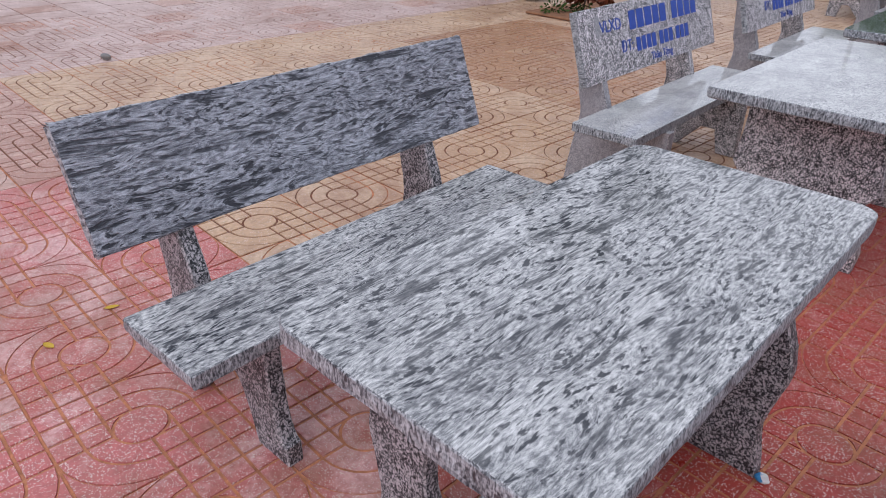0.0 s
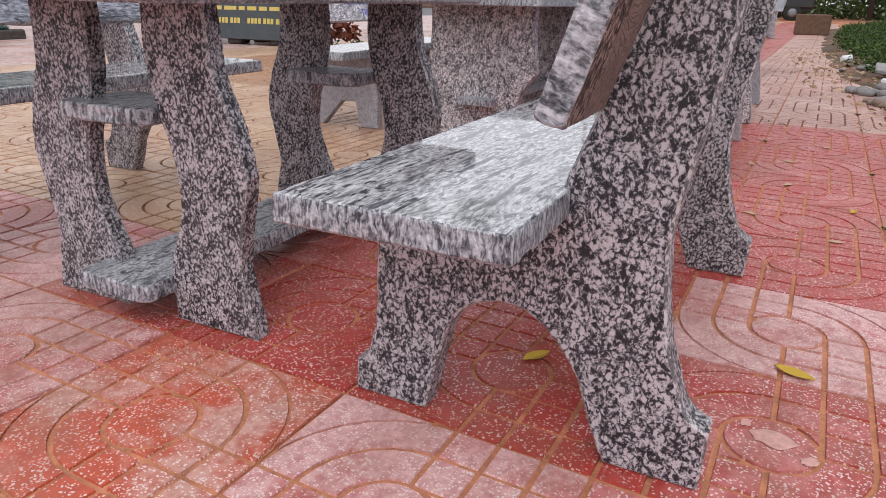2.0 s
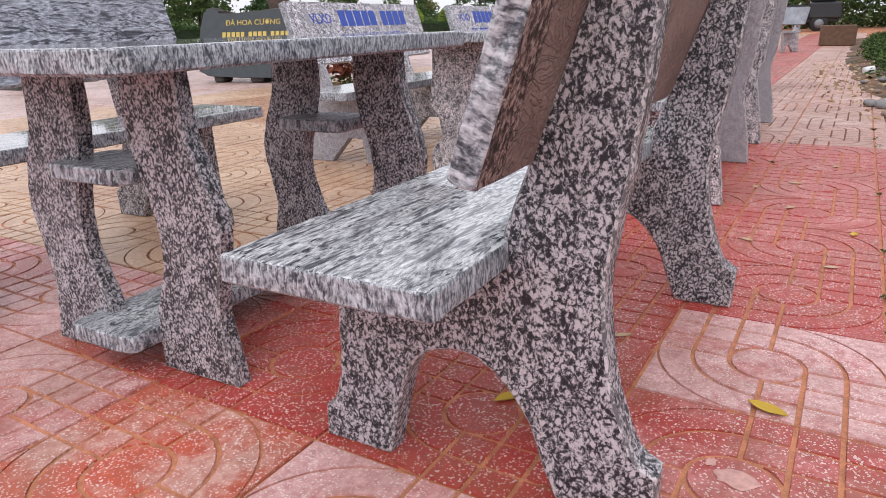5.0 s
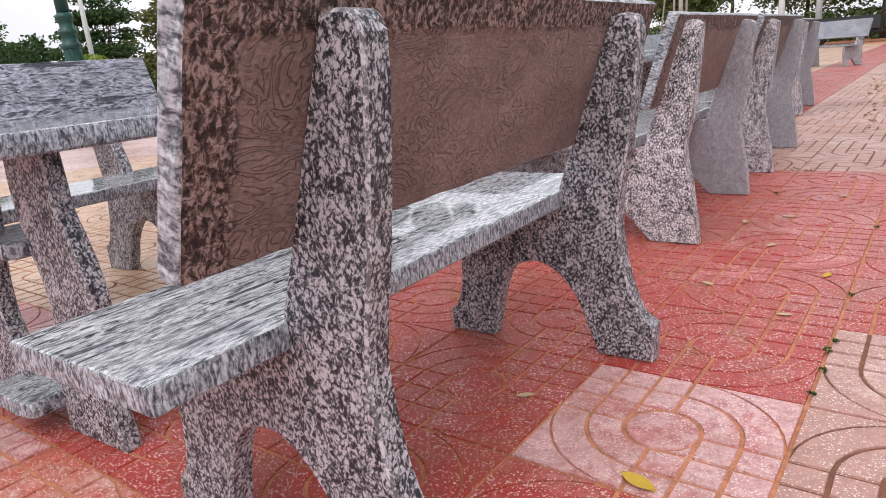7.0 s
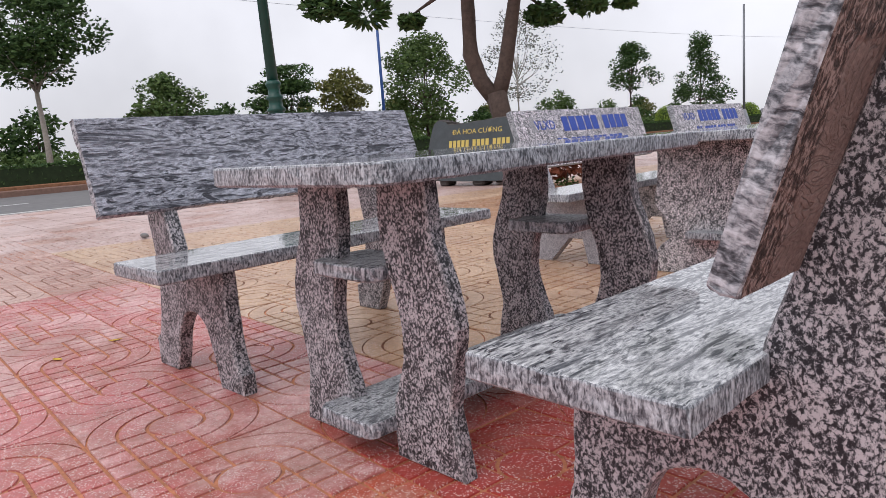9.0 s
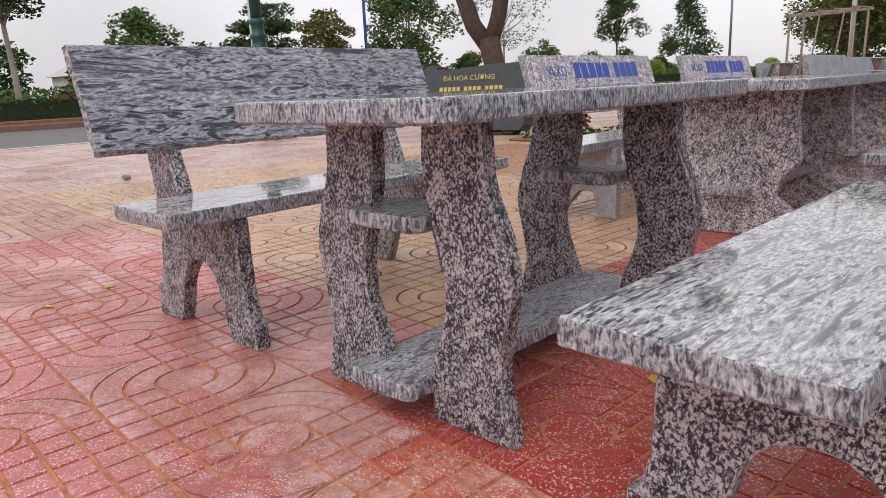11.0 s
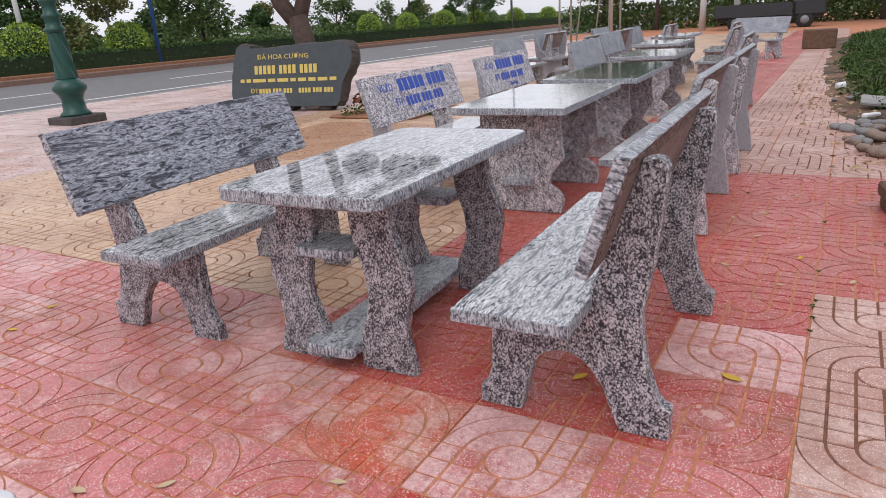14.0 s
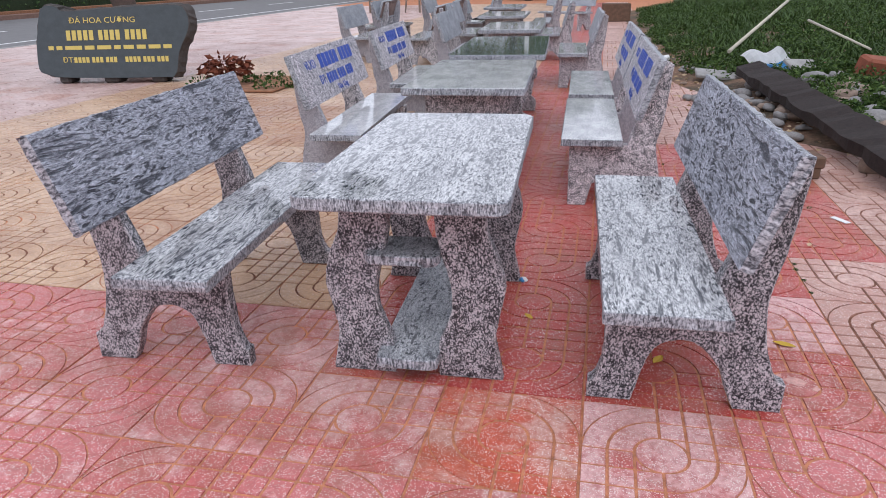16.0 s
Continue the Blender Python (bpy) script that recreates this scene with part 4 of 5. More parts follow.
rng2 = np.random.default_rng(12)
scrub = np.stack([-45 - rng2.uniform(0, 6, nf), rng2.uniform(-25, 130, nf), rng2.uniform(0, 1.9, nf) ** 0.9], 1)
tagged(cloud_mesh("scrub", scrub, 0.34, LEAF, seed=12, flat=0.9), "green scrub along the far road verge", "scrub", kind="stuff")
scrub2 = np.stack([rng2.uniform(-16, 16, 12000), 44 + rng2.uniform(0, 6, 12000), rng2.uniform(0, 1.7, 12000)], 1)
tagged(cloud_mesh("scrub", scrub2, 0.3, LEAF, seed=13, flat=0.9), "green scrub under the far shade trees", "scrub", kind="stuff")


# ---- street furniture ----
def lamp_post():
    p = thing("street_lamp", pose(-10.5, 5.9, 0, 0.8, -1.1, 0), "dark green ornate cast iron street lamp post", "lamp")
    part("plinth", boxed(-0.34, 0.34, -0.34, 0.34, -0.02, 0.13, 0.02), SLATE_ROUGH, p)
    part("base", lathe(bmesh.new(), [(0.25, 0.13), (0.25, 0.17), (0.19, 0.22), (0.175, 0.4), (0.21, 0.49), (0.27, 0.56), (0.275, 0.63), (0.21, 0.69), (0.175, 0.75)], 24), LAMPGREEN, p)
    part("twisted_column", lathe(bmesh.new(), [(0.165 - 0.0015 * k, 0.74 + 0.03 * k) for k in range(27)], 48, 0, 2.6, 0.11), LAMPGREEN, p)
    part("collar", lathe(bmesh.new(), [(0.125, 1.5), (0.17, 1.53), (0.17, 1.57), (0.13, 1.61), (0.12, 1.72), (0.155, 1.75), (0.155, 1.79), (0.11, 1.83), (0.11, 1.96), (0.14, 1.99), (0.14, 2.03), (0.1, 2.08)], 20), LAMPGREEN, p)
    part("shaft", lathe(bmesh.new(), [(0.1, 2.06), (0.072, 6.2), (0.068, 7.4)], 16), LAMPGREEN, p)


lamp_post()


def pole(name, x, y, h, r, material, label, lean=(0.0, 0.0), z0=-0.14):
    p = thing(name, pose(x, y, z0), label, "pole")
    bm = tube(bmesh.new(), [(0, 0, 0, r), (lean[0] * h, lean[1] * h, h, r * 0.75)], 10)
    part("shaft", bm, material, p)
    part("foot_plate", boxed(-r * 2, r * 2, -r * 2, r * 2, 0, 0.04, 0.005), material, p)


pole("concrete_pole", -30.9, 16.9, 5.6, 0.13, WHITEPOLE, "pale concrete pole on the median", (-0.02, 0))
pole("blue_pole", -27.9, 21.5, 9.5, 0.09, BLUEPOLE, "slender blue lamp pole on the median")
pole("grey_pole", -27.9, 63.0, 11, 0.12, GREYPOLE, "slender grey lamp pole on the median")
pole("concrete_pole", -5.9, 39.0, 3.2, 0.18, WHITEPOLE, "short pale concrete post")
pole("concrete_pole", -4.3, 39.5, 4.6, 0.16, WHITEPOLE, "pale concrete post beside the truck")
pole("concrete_pole", -11.5, 41.0, 9.0, 0.14, WHITEPOLE, "tall pale utility pole")

# overhead wire
wire = thing("overhead_wire", pose(0, 0, 0), "thin overhead wire strung above the road", "wire")
part("strand", tube(bmesh.new(), [(-29.5 + 0.12 * k, -20 + 7 * k, 8.6 - 0.02 * k * (14 - k), 0.009) for k in range(15)], 5), GREYPOLE, wire)


def pergola():
    p = thing("timber_frame", pose(-8.3, 27.2, 0, 0, 0, -12), "weathered bare timber frame shelter", "frame")
    for x in (-1.15, 1.15):
        for y in (-0.45, 0.45):
            part("post", tube(bmesh.new(), [(x, y, 0, 0.045), (x + 0.03, y, 2.75, 0.04)], 8), TIMBER, p)
    for y in (-0.45, 0.45):
        part("beam", boxed(-1.35, 1.35, y - 0.03, y + 0.03, 2.7, 2.78, 0.01), TIMBER, p)
    for k in range(5):
        part("rafter", boxed(-1.2 + 0.6 * k - 0.03, -1.2 + 0.6 * k + 0.03, -0.6, 0.6, 2.78, 2.83, 0.008), TIMBER, p)
    for x in (-0.35, 0.5):
        part("brace", tube(bmesh.new(), [(x, -0.45, 0, 0.035), (x + 0.35, -0.45, 2.7, 0.03)], 6), TIMBER, p)


pergola()


def truck(x, y, rz, paint, label):
    t = thing("parked_truck", pose(x, y, -0.05, 0, 0, rz), label, "truck")
    part("chassis", boxed(-2.4, 2.4, -0.75, 0.75, 0.45, 0.65, 0.03), RUBBER, t)
    cab = bmesh.new()
    box(cab, 1.1, 2.5, -0.85, 0.85, 0.6, 1.35, 0.08)
    box(cab, 1.15, 2.25, -0.8, 0.8, 1.3, 2.1, 0.14)
    c = part("cab", cab, paint, t)
    part("windscreen", boxed(2.16, 2.27, -0.68, 0.68, 1.45, 1.95, 0.03), WINDOWGLASS, c)
    for s in (-0.81, 0.81):
        part("side_window", boxed(1.4, 2.05, s - 0.012, s + 0.012, 1.45, 1.95, 0.005), WINDOWGLASS, c)
    bed = bmesh.new()
    box(bed, -2.5, 1.0, -0.9, 0.9, 0.65, 0.75)
    for s in (-0.9, 0.86):
        box(bed, -2.5, 1.0, s, s + 0.04, 0.75, 1.25)
    box(bed, -2.5, -2.46, -0.86, 0.86, 0.75, 1.25)
    part("load_bed", bed, paint, t)
    for wx in (-1.5, 1.6):
        for wy in (-0.72, 0.72):
            w = part("wheel", lathe(bmesh.new(), [(0.16, -0.11), (0.38, -0.11), (0.4, -0.07), (0.4, 0.07), (0.38, 0.11), (0.16, 0.11)], 18), RUBBER, t)
            w.matrix_local = pose(wx, wy, 0.4, 90, 0, 0)
            part("rim", lathe(bmesh.new(), [(0.05, -0.12), (0.2, -0.115), (0.2, 0.115), (0.05, 0.12)], 14), GREYPOLE, w)


truck(-2.6, 38.2, 5, DARKPAINT, "dark flatbed truck parked under the trees")
truck(-39.0, 12.3, 100, REDPAINT, "red truck parked across the road")

far_house = thing("pale_building", pose(-62, 21, -0.1, 0, 0, 20), "low pale building far beyond the road", "building")
part("wall", boxed(-5, 5, -3, 3, 0, 3.2), WHITEPOLE, far_house)
rf = bmesh.new()
a = [rf.verts.new(v) for v in ((-5.4, -3.4, 3.1), (5.4, -3.4, 3.1), (5.4, 3.4, 3.1), (-5.4, 3.4, 3.1), (-5.4, 0, 4.5), (5.4, 0, 4.5))]
for f in ((0, 1, 5, 4), (2, 3, 4, 5), (1, 2, 5), (3, 0, 4), (3, 2, 1, 0)):
    rf.faces.new([a[k] for k in f])
part("roof", rf, ROOFMAT, far_house)
for k in range(3):
    part("window", boxed(-3.6 + 2.8 * k, -2.4 + 2.8 * k, -3.04, -2.98, 1.0, 2.2, 0.01), WINDOWGLASS, far_house)


# ---- rubble, weeds and litter beside the paving ----
def stone_mesh(seed):
    rng = random.Random(seed)
    bm = bmesh.new()
    bmesh.ops.create_icosphere(bm, subdivisions=2, radius=1)
    off = Vector((rng.uniform(0, 50), rng.uniform(0, 50), 0))
    for v in bm.verts:
        v.co *= 1 + 0.28 * noise.noise(v.co * 1.1 + off)
        v.co = Vector((v.co.x, v.co.y * 0.72, v.co.z * 0.46))
    me = bpy.data.meshes.new("river_stone")
    bm.to_mesh(me)
    bm.free()
    me.polygons.foreach_set("use_smooth", [True] * len(me.polygons))
    me.materials.append(STONE2 if seed % 3 == 0 else STONE)
    return me


stones = [stone_mesh(k) for k in range(7)]
rng3 = random.Random(21)
for k in range(240):
    if k < 150:
        y = rng3.uniform(4.35, 7.0)
        x, s = edge_x(y) + rng3.uniform(0.0, 1.15), rng3.uniform(0.04, 0.12) * rng3.uniform(0.7, 1.1)
    elif k < 190:
        y = rng3.uniform(6.5, 9.5)
        x, s = edge_x(y) + rng3.uniform(0.1, 2.0), rng3.uniform(0.03, 0.08)
    else:
        y = rng3.uniform(5.0, 7.4)
        x, s = rng3.uniform(2.25, 3.2), rng3.uniform(0.07, 0.17)
    ob = link("river_stone", stones[k % 7])
    ob.matrix_world = pose(x, y, soil_height(x, y) + s * 0.35 + 0.01, rng3.uniform(-15, 15), rng3.uniform(-15, 15), rng3.uniform(0, 360)) @ Matrix.Scale(s, 4)
    tagged(ob, "rounded brown river stone in the rubble heap" if k % 7 in (0, 3, 6) else "rounded grey river stone in the rubble heap", "stone", "river stones")

bm = boxed(-0.115, 0.115, -0.1, 0.1, 0, 0.08, 0.01)
box(bm, -0.135, 0.135, -0.11, 0.11, 0.078, 0.165, 0.012)
bl = tagged(part("concrete_block", bm, BRICKMAT, None), "dirty brown hollow block lying on the paving", "block")
bl.matrix_world = pose(1.47, 3.72, 0.0, 0, 0, 8)
pl = bmesh.new()
rng4 = random.Random(5)
prev = None
for k in range(25):
    u = k / 24
    c = Vector((2.07 - 0.3 * u, 3.3 + 4.3 * u, 0.2 + 0.09 * u))
    w, h = 0.15 + rng4.uniform(-0.025, 0.015), 0.045 + rng4.uniform(-0.014, 0.01)
    ring = [pl.verts.new(c + Vector(d)) for d in ((-w, 0, -h - 0.05), (w, 0, -h + 0.02), (w, 0, h + 0.02), (-w, 0, h - 0.05))]
    if prev:
        for i in range(4):
            pl.faces.new((prev[i], prev[(i + 1) % 4], ring[(i + 1) % 4], ring[i]))
    else:
        pl.faces.new(ring[::-1])
    prev = ring
pl.faces.new(prev)
tagged(part("rotten_plank", pl, ROTTEN, None), "long dark rotten plank lying on the stones", "plank")
for k, (x, y, z, sz) in enumerate(((2.03, 3.9, 0.05, 0.1), (1.8, 7.2, 0.14, 0.1))):
    ob = link("river_stone", stones[k])
    ob.matrix_world = pose(x, y, z, 0, 0, 30) @ Matrix.Diagonal((sz * 1.3, sz * 1.3, sz * 1.9, 1))
    tagged(ob, "grey stone propping the rotten plank", "stone", "river stones")

bd = thing("broken_sign_panel", pose(2.15, 8.25, soil_height(2.15, 8.25) + 0.15, 24, -10, 25), "bent white plastic panel with blue print in the weeds", "panel")
bm = bmesh.new()
gp = [[bm.verts.new((-0.27 + 0.54 * i / 8, -0.24 + 0.48 * j / 6, 0.06 * math.sin(i * 0.8) + 0.03 * math.cos(j * 1.3))) for i in range(9)] for j in range(7)]
for a, b in zip(gp, gp[1:]):
    for i in range(8):
        bm.faces.new((a[i], a[i + 1], b[i + 1], b[i]))
bmesh.ops.solidify(bm, geom=bm.faces[:], thickness=0.006)
for f in bm.faces:
    c = f.calc_center_median()
    f.material_index = 1 if (c.x < -0.1 and c.y < -0.05) or abs(c.x - 0.15) < 0.06 and c.y < 0.0 else 0
part("sheet", bm, (PLASTIC, PLASTICBLUE), bd)
for k, (x, y, sx, sy, tilt, mat, lab) in enumerate(((1.55, 8.2, 0.3, 0.14, 12, CONCRETE, "broken grey concrete slab in the rubble"), (2.5, 7.8, 0.25, 0.2, 30, CONCRETE, "broken grey concrete slab in the rubble"), (1.35, 7.35, 0.2, 0.03, 5, PLASTIC, "white plastic strip on the soil"), (3.6, 7.6, 0.3, 0.16, 20, CONCRETE, "broken grey concrete slab in the rubble"), (3.4, 6.2, 0.22, 0.1, 15, STONE, "split grey stone slab in the rubble"))):
    ob = tagged(part("rubble_piece", boxed(-sx, sx, -sy, sy, -0.02, 0.025, 0.01), mat, None), lab, "rubble")
    ob.matrix_world = pose(x, y, soil_height(x, y) + 0.06, tilt, 5, 35 * k)
for a, b, r in (((1.75, 8.9, 0.33), (3.1, 11.6, 0.95), 0.027), ((2.75, 9.1, 0.72), (3.05, 7.5, 0.5), 0.018)):
    tagged(part("bamboo_pole", tube(bmesh.new(), [(*a, r), (*b, r * 0.8)], 8), plain("pale_bamboo", (0.5, 0.46, 0.37), 0.6, 0, 0.2, 9), None), "pale weathered pole lying in the weeds", "pole")
pot = thing("terracotta_trough", pose(2.95, 7.0, soil_height(2.95, 7.0) + 0.03, 14, 8, 20), "red terracotta trough tipped in the weeds", "trough")
part("trough_body", boxed(-0.2, 0.2, -0.11, 0.11, 0, 0.23, 0.03), TERRACOTTA, pot)
wallblk = thing("concrete_planter", pose(0.35, 20.5, 0.0, 0, 0, 5), "low weathered brown planter wall at the far end", "planter")
part("planter_wall", boxed(-0.4, 0.4, -0.3, 0.3, 0, 0.5, 0.02), BRICKMAT, wallblk)
cup = thing("paper_cup", pose(1.02, 10.3, soil_height(1.02, 10.3) + 0.05, 0, 88, 20), "crushed white paper cup on the soil", "cup")
part("cup_body", lathe(bmesh.new(), [(0.04, -0.06), (0.055, 0.06)], 14), PLASTIC, cup)

# weeds and grass
rng5 = np.random.default_rng(31)
n = 46000
gy = rng5.uniform(6.2, 26, n)
ex = np.interp(gy, [2.0, 3.3, 4.2, 5.0, 6.5, 9.0, 14.0, 40.0], [3.3, 2.7, 1.95, 1.42, 1.05, 0.74, 0.5, 0.4])
gx = ex + 0.3 + rng5.uniform(0, 1, n) ** 1.1 * 9
keep = (gx - ex > 0.75 + 0.5 * np.sin(gy * 2.1) * np.cos(gx * 1.7)) & (gy > 8.3 - 0.3 * (gx - ex)) & (np.sin(gx * 2.3 + 1) * np.sin(gy * 1.9) > -0.75)
gx, gy = gx[keep], gy[keep]
gz = np.array([soil_height(float(a), float(b)) for a, b in zip(gx, gy)])
m_ = len(gx)
hgt = rng5.uniform(0.06, 0.2, m_) * (1 + 0.5 * np.sin(gx * 1.3) * np.cos(gy * 1.1))
ang = rng5.uniform(0, 2 * np.pi, m_)
lean_ = rng5.uniform(0.2, 1.4, m_) * hgt
wid = rng5.uniform(0.006, 0.016, m_)
base = np.stack([gx, gy, gz], 1)
side = np.stack([-np.sin(ang), np.cos(ang), np.zeros(m_)], 1) * wid[:, None]
tip = base + np.stack([np.cos(ang) * lean_, np.sin(ang) * lean_, hgt], 1)
mid = base + np.stack([np.cos(ang) * lean_ * 0.3, np.sin(ang) * lean_ * 0.3, hgt * 0.6], 1)
verts = np.stack([base - side, base + side, mid + side * 0.8, mid - side * 0.8, tip], 1).reshape(-1, 3)
q = np.arange(m_)[:, None] * 5
faces = np.concatenate([q + np.array([[0, 1, 2]]), q + np.array([[0, 2, 3]]), q + np.array([[3, 2, 4]])])
me = bpy.data.meshes.new("grass")
me.from_pydata(verts.tolist(), [], faces.tolist())
me.materials.append(GRASS)
tagged(link("grass", me), "long green grass on the soil bank", "grass", kind="stuff")
weeds = []
rng6 = random.Random(33)
for k in range(900):
    y = 5.6 + 17 * rng6.uniform(0, 1) ** 1.3
    x = edge_x(y) + rng6.uniform(0.5 if y > 8 else 1.25, 7)
    if y < 7.6 and rng6.random() < 0.6:
        continue
    weeds.append((x, y, soil_height(x, y) + 0.07, rng6.uniform(0.08, 0.26)))
for k in range(70):
    x, y = rng6.uniform(2.2, 3.6), rng6.uniform(4.3, 7.6)
    weeds.append((x, y, soil_height(x, y) + 0.1, rng6.uniform(0.06, 0.2)))
tagged(cloud_mesh("weeds", crown(weeds, 110, 0.6, 34), 0.05, WEED, seed=34, flat=0.6), "broad-leaved green weeds among the rubble", "weeds", kind="stuff")
sprigs = [(1.048, 1.66, 0.012), (1.052, 1.8, 0.016), (1.046, 1.93, 0.02), (1.055, 2.0, 0.012), (1.36, 2.95, 0.03), (0.52, 4.62, 0.04), (0.6, 4.58, 0.035), (1.06, 4.65, 0.04), (1.05, 2.4, 0.014), (1.05, 4.95, 0.03), (1.05, 3.3, 0.015), (0.548, 3.9, 0.015)]
tagged(cloud_mesh("joint_weeds", crown([(a, b, 0.006, r * 0.8) for a, b, r in sprigs], 34, 0.4, 35), 0.0085, GRASS, seed=35, flat=0.8), "small green weeds in the paving joints", "weeds", kind="stuff")
soil_litter = np.array([(edge_x(y) + rng6.uniform(-0.3, 0.6), y, 0.03) for y in [rng6.uniform(4.2, 13) for _ in range(420)]])
for r in soil_litter:
    r[2] = max(0.004, soil_height(float(r[0]), float(r[1])) + 0.012)
tagged(cloud_mesh("leaf_litter", soil_litter, 0.06, DRYLEAF, seed=36, flat=0.12), "dry brown leaf litter along the paving edge", "litter", kind="stuff")
# planting bed with red-leaved shrub beside the sign
tagged(part("planting_bed", boxed(-5.7, -4.2, 6.9, 8.3, 0.004, 0.035, 0.01), SOIL, None), "small grassy planting bed behind the sign", "bed", kind="structure")
tagged(cloud_mesh("bed_grass", crown([(-5.4 + 0.25 * k, 7.1 + 0.27 * (k % 4), 0.08, 0.18) for k in range(6)], 80, 0.5, 38), 0.06, GRASS, seed=38, flat=0.9), "tufts of green grass in the planting bed", "grass", kind="stuff")
rs = thing("red_leaf_shrub", pose(-5.15, 7.35, 0.03), "low red-brown leafy shrub beside the sign", "shrub")
part("stem", tube(bmesh.new(), [(0, 0, 0, 0.02), (0.05, 0, 0.25, 0.008)], 5), BARK, rs)
cloud_mesh("foliage", crown([(0, 0, 0.3, 0.22), (0.25, 0.05, 0.25, 0.2), (-0.2, 0.05, 0.2, 0.2)], 70, 0.7, 37), 0.12, REDLEAF, rs, seed=37)


# fallen leaves on the paving
def fallen_leaf(x, y, rz, size, material, label):
    bm = bmesh.new()
    n = 8
    top = []
    for k in range(n + 1):
        u = k / n
        w = 0.22 * math.sin(math.pi * u) ** 0.8
        top.append((bm.verts.new(((u - 0.5), -w, 0.05 + 0.12 * w + 0.1 * (u - 0.5) ** 2)), bm.verts.new(((u - 0.5), 0, 0.01 + 0.1 * (u - 0.5) ** 2)), bm.verts.new(((u - 0.5), w, 0.05 + 0.1 * w + 0.1 * (u - 0.5) ** 2))))
    for a, b in zip(top, top[1:]):
        for i in (0, 1):
            bm.faces.new((a[i], a[i + 1], b[i + 1], b[i]))
    bmesh.ops.remove_doubles(bm, verts=bm.verts, dist=0.0005)
    ob = part("fallen_leaf", bm, material, None)
    ob.matrix_world = pose(x, y, 0.001, 0, 0, rz) @ Matrix.Scale(size, 4)
    tagged(ob, label, "leaf", "fallen leaves")


for x, y, rz, s, dry in ((0.32, 0.93, 60, 0.075, 0), (0.82, 1.14, -20, 0.085, 0), (0.96, 2.58, 80, 0.06, 0), (-2.32, 0.27, 20, 0.06, 0), (-2.42, 0.53, 70, 0.06, 0), (-0.21, 1.2, 130, 0.06, 0), (-0.84, -0.34, 10, 0.065, 1), (-0.72, -0.4, 30, 0.07, 1), (-0.61, -0.2, 60, 0.06, 1), (-0.13, 0.04, 20, 0.055, 1), (0.54, 3.25, 100, 0.06, 1), (0.45, 1.35, 40, 0.05, 1), (0.72, 2.9, 60, 0.06, 1), (0.7, 3.4, 15, 0.07, 1), (0.86, 3.9, 50, 0.06, 1), (0.62, 2.35, 150, 0.055, 1), (0.9, 2.15, 10, 0.05, 1), (1.2, 2.3, 70, 0.06, 1)):
    fallen_leaf(x, y, rz, s, DRYLEAF if dry else YELLOWLEAF, "dry pale leaf fallen on the paving" if dry else "yellow leaf fallen on the paving")
pail = thing("plastic_pail", pose(-0.88, -0.60, 0), "white plastic pail standing on the paving", "pail")
part("pail_body", lathe(bmesh.new(), [(0.085, 0.0), (0.1, 0.08), (0.104, 0.095), (0.095, 0.106), (0.05, 0.11)], 24), PLASTIC, pail)
scrap = thing("plastic_scrap", pose(-0.272, 1.56, 0.001, 0, 0, 25), "crumpled white and blue plastic scrap by the table leg", "scrap")
bm = bmesh.new()
bmesh.ops.create_icosphere(bm, subdivisions=2, radius=0.02)
for v in bm.verts:
    v.co = Vector((v.co.x * 1.1, v.co.y * 0.7, max(0.0, v.co.z * 0.8 + 0.012))) * (1 + 0.35 * noise.noise(v.co * 60))
for f in bm.faces:
    f.material_index = 1 if f.calc_center_median().x < -0.006 else 0
part("crumpled_film", bm, (PLASTIC, PLASTICBLUE), scrap)
lt = tagged(part("paper_scrap", boxed(-0.02, 0.02, -0.06, 0.06, 0, 0.004, 0.001), PLASTIC, None), "white paper scrap on the paving", "scrap")
lt.matrix_world = pose(1.48, 2.75, 0.001, 0, 0, 30)
pb = link("pebble", stones[1])
pb.matrix_world = pose(-6.55, 2.02, 0.03) @ Matrix.Scale(0.06, 4)
tagged(pb, "small dark stone on the open paving", "stone")


# pale cement smears left on the tiles
def smear(x, y, r, seed):
    rng = random.Random(seed)
    bm = bmesh.new()
    ring = [bm.verts.new((r * rng.uniform(0.75, 1.15) * math.cos(k * 0.35), 0.75 * r * rng.uniform(0.75, 1.15) * math.sin(k * 0.35), 0)) for k in range(18)]
    top = [bm.verts.new((v.co.x * 0.85, v.co.y * 0.85, 0.0012)) for v in ring]
    bm.faces.new(top)
    for k in range(18):
        bm.faces.new((ring[k], ring[(k + 1) % 18], top[(k + 1) % 18], top[k]))
    ob = part("cement_smear", bm, SMEAR, None)
    ob.matrix_world = pose(x, y, 0.0008, 0, 0, seed * 40)
    tagged(ob, "pale dried cement smear on a red tile", "smear", "cement smears")


for k, (x, y, r) in enumerate(((0.8, 0.87, 0.038), (0.86, 0.83, 0.018), (0.75, 0.9, 0.014))):
    smear(x, y, r, k)


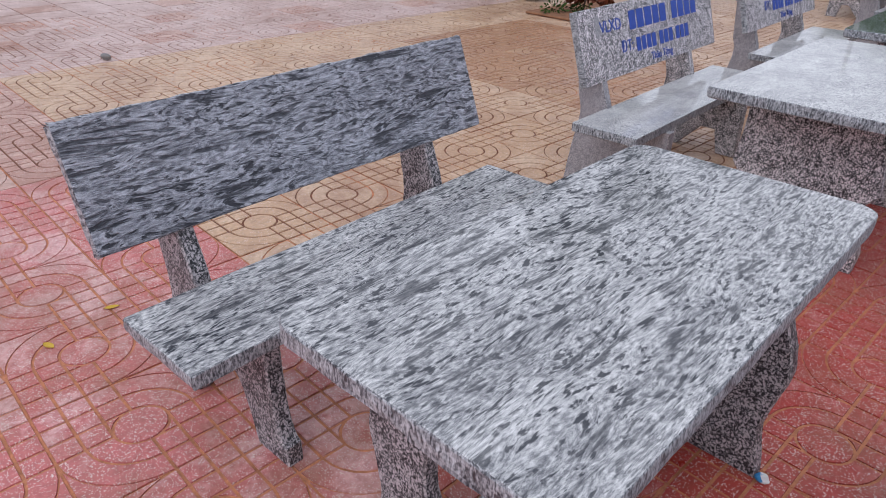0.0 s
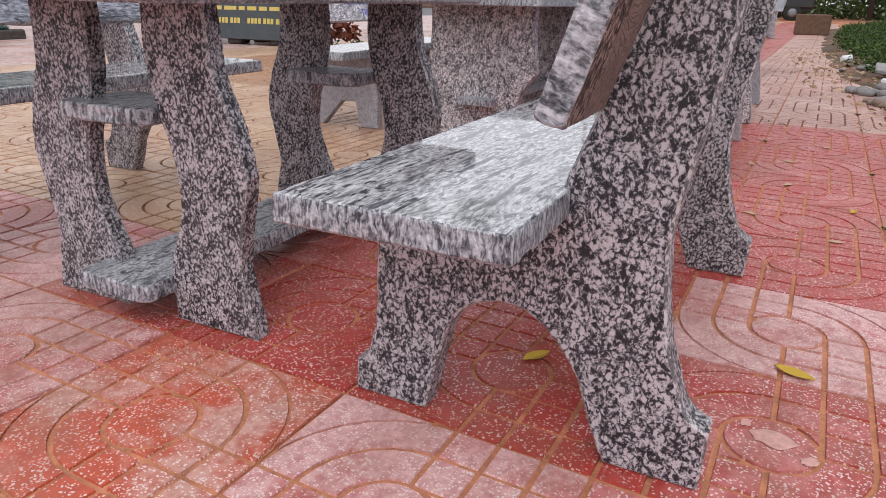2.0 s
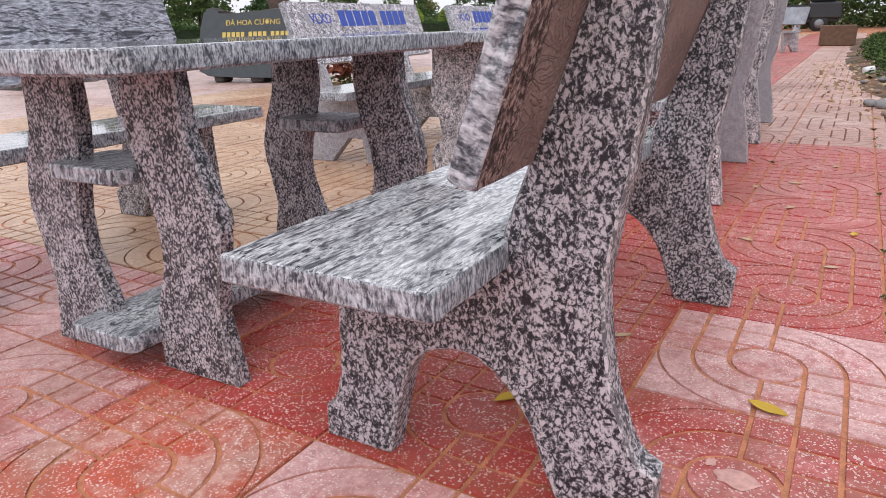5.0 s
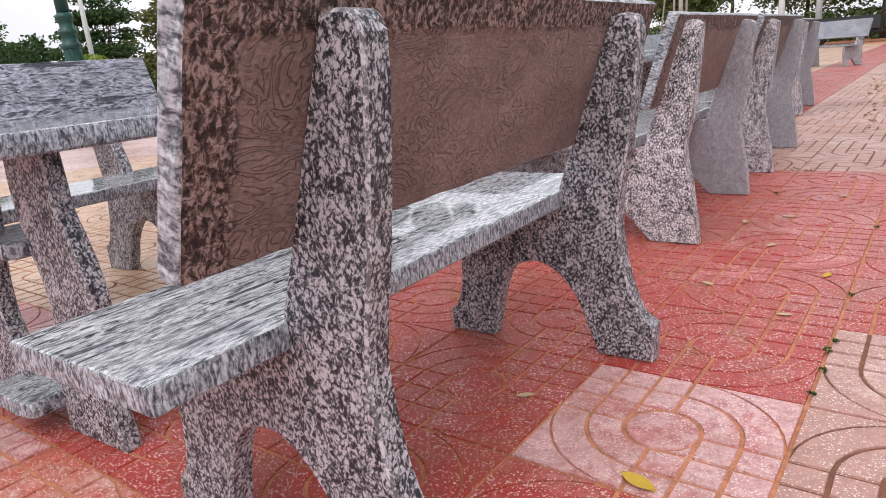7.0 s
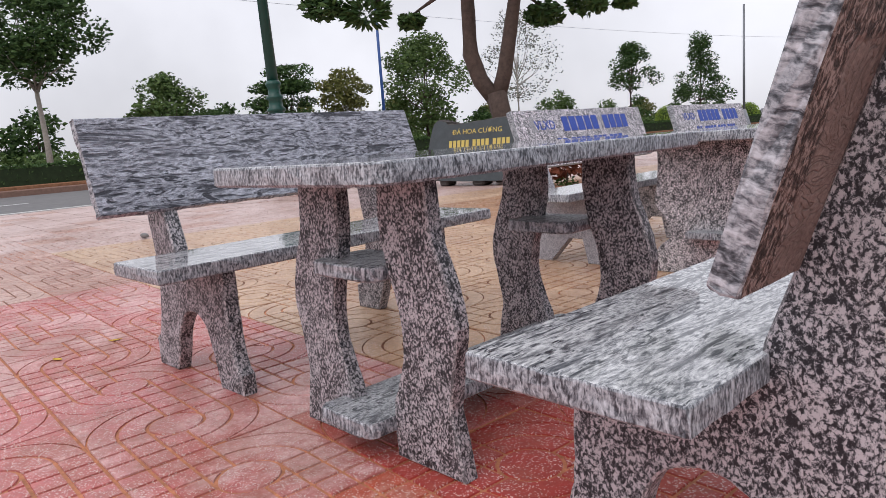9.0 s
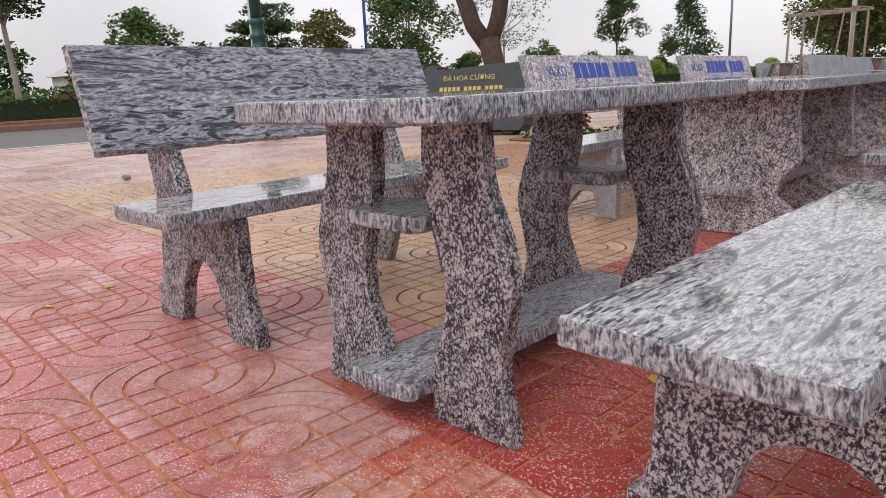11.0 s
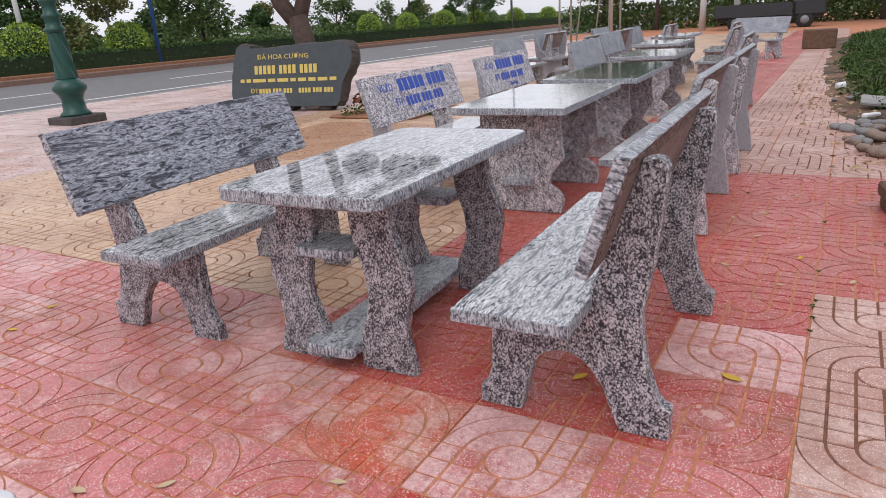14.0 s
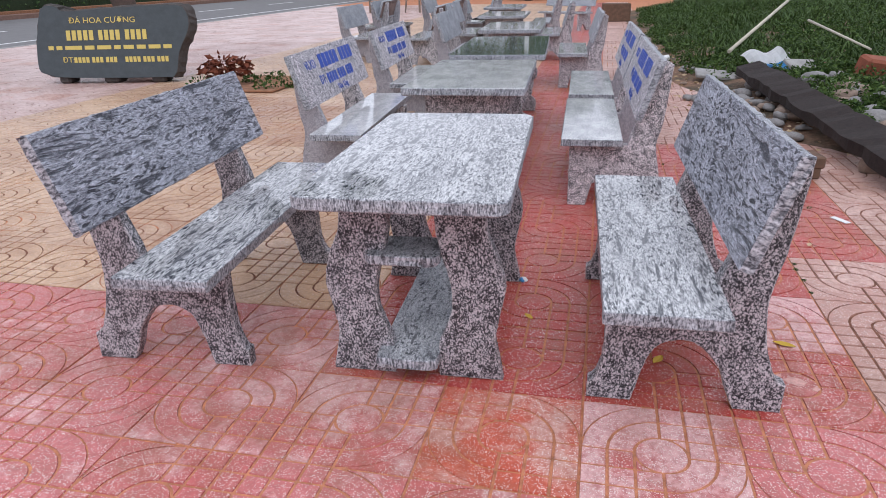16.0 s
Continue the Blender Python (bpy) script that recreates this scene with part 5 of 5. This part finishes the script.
# ---- paving tiles ----
def tile_mesh(name, material):
    """A 0.5 m cement tile: concentric quarter rings in two corners, a square grid in the other two, grooves between."""
    h, g, step = 0.2455, 0.0049, 0.5 / 6
    bm = bmesh.new()

    def pad(poly):
        cx, cy = sum(p[0] for p in poly) / len(poly), sum(p[1] for p in poly) / len(poly)
        k = 0.0018
        lo = [bm.verts.new((x, y, -0.0045)) for x, y in poly]
        hi = []
        for x, y in poly:
            d = math.hypot(x - cx, y - cy) or 1
            hi.append(bm.verts.new((x - k * (x - cx) / d, y - k * (y - cy) / d, 0)))
        bm.faces.new(hi)
        n = len(poly)
        for i in range(n):
            bm.faces.new((lo[i], lo[(i + 1) % n], hi[(i + 1) % n], hi[i]))

    def arc(r, a0, a1, n):
        return [(r * math.cos(a0 + (a1 - a0) * k / n), r * math.sin(a0 + (a1 - a0) * k / n)) for k in range(n + 1)]

    pad(arc(step - g, 0, 2 * math.pi, 24)[:-1])
    cuts = [0, step, 2 * step, h + g]
    for quad in range(4):
        ca, sa = math.cos(quad * math.pi / 2), math.sin(quad * math.pi / 2)

        def turn(poly):
            return [(x * ca - y * sa, x * sa + y * ca) for x, y in poly]

        if quad % 2 == 0:
            for i in (1, 2):
                r0, r1 = i * step + g, min((i + 1) * step, h + g) - g
                pad(turn(arc(r1, math.asin(g / r1), math.pi / 2 - math.asin(g / r1), 7) + arc(r0, math.pi / 2 - math.asin(g / r0), math.asin(g / r0), 7)))
            r = h + g
            a = math.acos(h / r)
            pad(turn([(h, h)] + arc(r, math.pi / 2 - a, a, 7)))
        else:
            for i in range(3):
                for j in range(3):
                    x0, x1, y0, y1 = cuts[i] + g, cuts[i + 1] - g, cuts[j] + g, cuts[j + 1] - g
                    if i == j == 0:
                        c, r = step - g, step + g
                        a = math.acos(c / r)
                        pad(turn([(c, c)] + arc(r, math.pi / 2 - a, a, 4)))
                    else:
                        pad(turn([(x0, y0), (x1, y0), (x1, y1), (x0, y1)]))
    bottom = [bm.verts.new((x, y, z)) for z in (-0.03, -0.0045) for x, y in ((-h, -h), (h, -h), (h, h), (-h, h))]
    for i in range(4):
        bm.faces.new((bottom[i], bottom[(i + 1) % 4], bottom[4 + (i + 1) % 4], bottom[4 + i])).material_index = 1
    bm.faces.new(bottom[4:]).material_index = 1
    bmesh.ops.recalc_face_normals(bm, faces=bm.faces)
    me = bpy.data.meshes.new(name)
    bm.to_mesh(me)
    bm.free()
    me.materials.append(material)
    me.materials.append(JOINT_DARK if material in (CREAM, TAN, HAZE, MUD) else JOINT)
    return me


SPECIAL = {(-1, -1): ORANGE, (0, -1): PINK, (-2, -1): PINK, (1, -1): ROSE, (1, 1): PINK, (-3, -1): ROSE, (-4, -1): ROSE, (-3, 0): ROSE, (-4, 0): ROSE, (-2, 0): RED, (-5, -1): PINK, (-6, 0): PINK}


def tile_kind(i, j):
    if (i, j) in SPECIAL:
        return SPECIAL[(i, j)]
    if -11 <= i <= -6 and 7 <= j <= 11 and (i, j) not in ((-6, 11), (-7, 11), (-11, 7), (-10, 7)):
        return MUD
    if i < -13:
        return HAZE if (i * 5 + j * 3) % 7 else TAN
    if j <= 0 and i <= -3:
        return (ROSE, PINK)[(i * 3 + j) % 2] if i > -9 else TAN
    if j < 0:
        return (PINK, ROSE, RED if i > -2 else PINK)[(i * 2 + j * 5) % 3] if i < 2 else TAN
    if i >= 3 or (i == 2 and not 3 <= j < 8) or (j >= 8 and i >= 0):
        return TAN
    if i <= -3:
        return CREAM
    return RED


rng7 = random.Random(77)
tile_meshes = {}
floor_ob = bpy.data.objects["pavement"]
rest = {}
for i in range(-28, 6):
    for j in range(-14, 66):
        x, y, mat = 0.295 + 0.5 * i, 0.855 + 0.5 * j, tile_kind(i, j)
        if x > edge_x(y) + 0.75 and y > 1:
            continue
        if -9 <= i <= 4 and -4 <= j <= 16:
            if mat.name not in tile_meshes:
                tile_meshes[mat.name] = tile_mesh("tile", mat)
            ob = link("tile", tile_meshes[mat.name], floor_ob)
            ob.matrix_local = pose(x, y, rng7.uniform(-0.0015, 0.001), rng7.uniform(-0.25, 0.25), rng7.uniform(-0.25, 0.25), 90 * ((i + j) % 2) + 180 * rng7.randint(0, 1))
        else:
            rest.setdefault(mat.name, []).append((x, y, (i + j) % 2, rng7.uniform(-0.002, 0.0)))
for key, places in rest.items():
    mat = bpy.data.materials[key]
    src = tile_meshes.get(key) or tile_mesh("tile", mat)
    sv = np.array([v.co[:] for v in src.vertices])
    sp = [tuple(p.vertices) for p in src.polygons]
    si = [p.material_index for p in src.polygons]
    verts, faces, idx = [], [], []
    for x, y, odd, z in places:
        o = len(verts)
        if y < 14 and x > -9 and y > -3:
            c = sv.copy()
            if odd:
                c = np.stack([-sv[:, 1], sv[:, 0], sv[:, 2]], 1)
            verts += (c + (x, y, z)).tolist()
            faces += [tuple(o + k for k in f) for f in sp]
            idx += si
        else:
            h = 0.246
            verts += [(x + a * h, y + b * h, z) for a, b in ((-1, -1), (1, -1), (1, 1), (-1, 1))] + [(x + a * (h + 0.003), y + b * (h + 0.003), -0.006) for a, b in ((-1, -1), (1, -1), (1, 1), (-1, 1))]
            faces += [(o, o + 1, o + 2, o + 3)] + [(o + 4 + k, o + 4 + (k + 1) % 4, o + (k + 1) % 4, o + k) for k in range(4)]
            idx += [0, 1, 1, 1, 1]
    me = bpy.data.meshes.new("paving_tiles")
    me.from_pydata(verts, [], faces)
    me.materials.append(mat)
    me.materials.append(JOINT_DARK if mat in (CREAM, TAN, HAZE, MUD) else JOINT)
    me.polygons.foreach_set("material_index", idx)
    tagged(link("paving_tiles", me, floor_ob), kind="stuff")
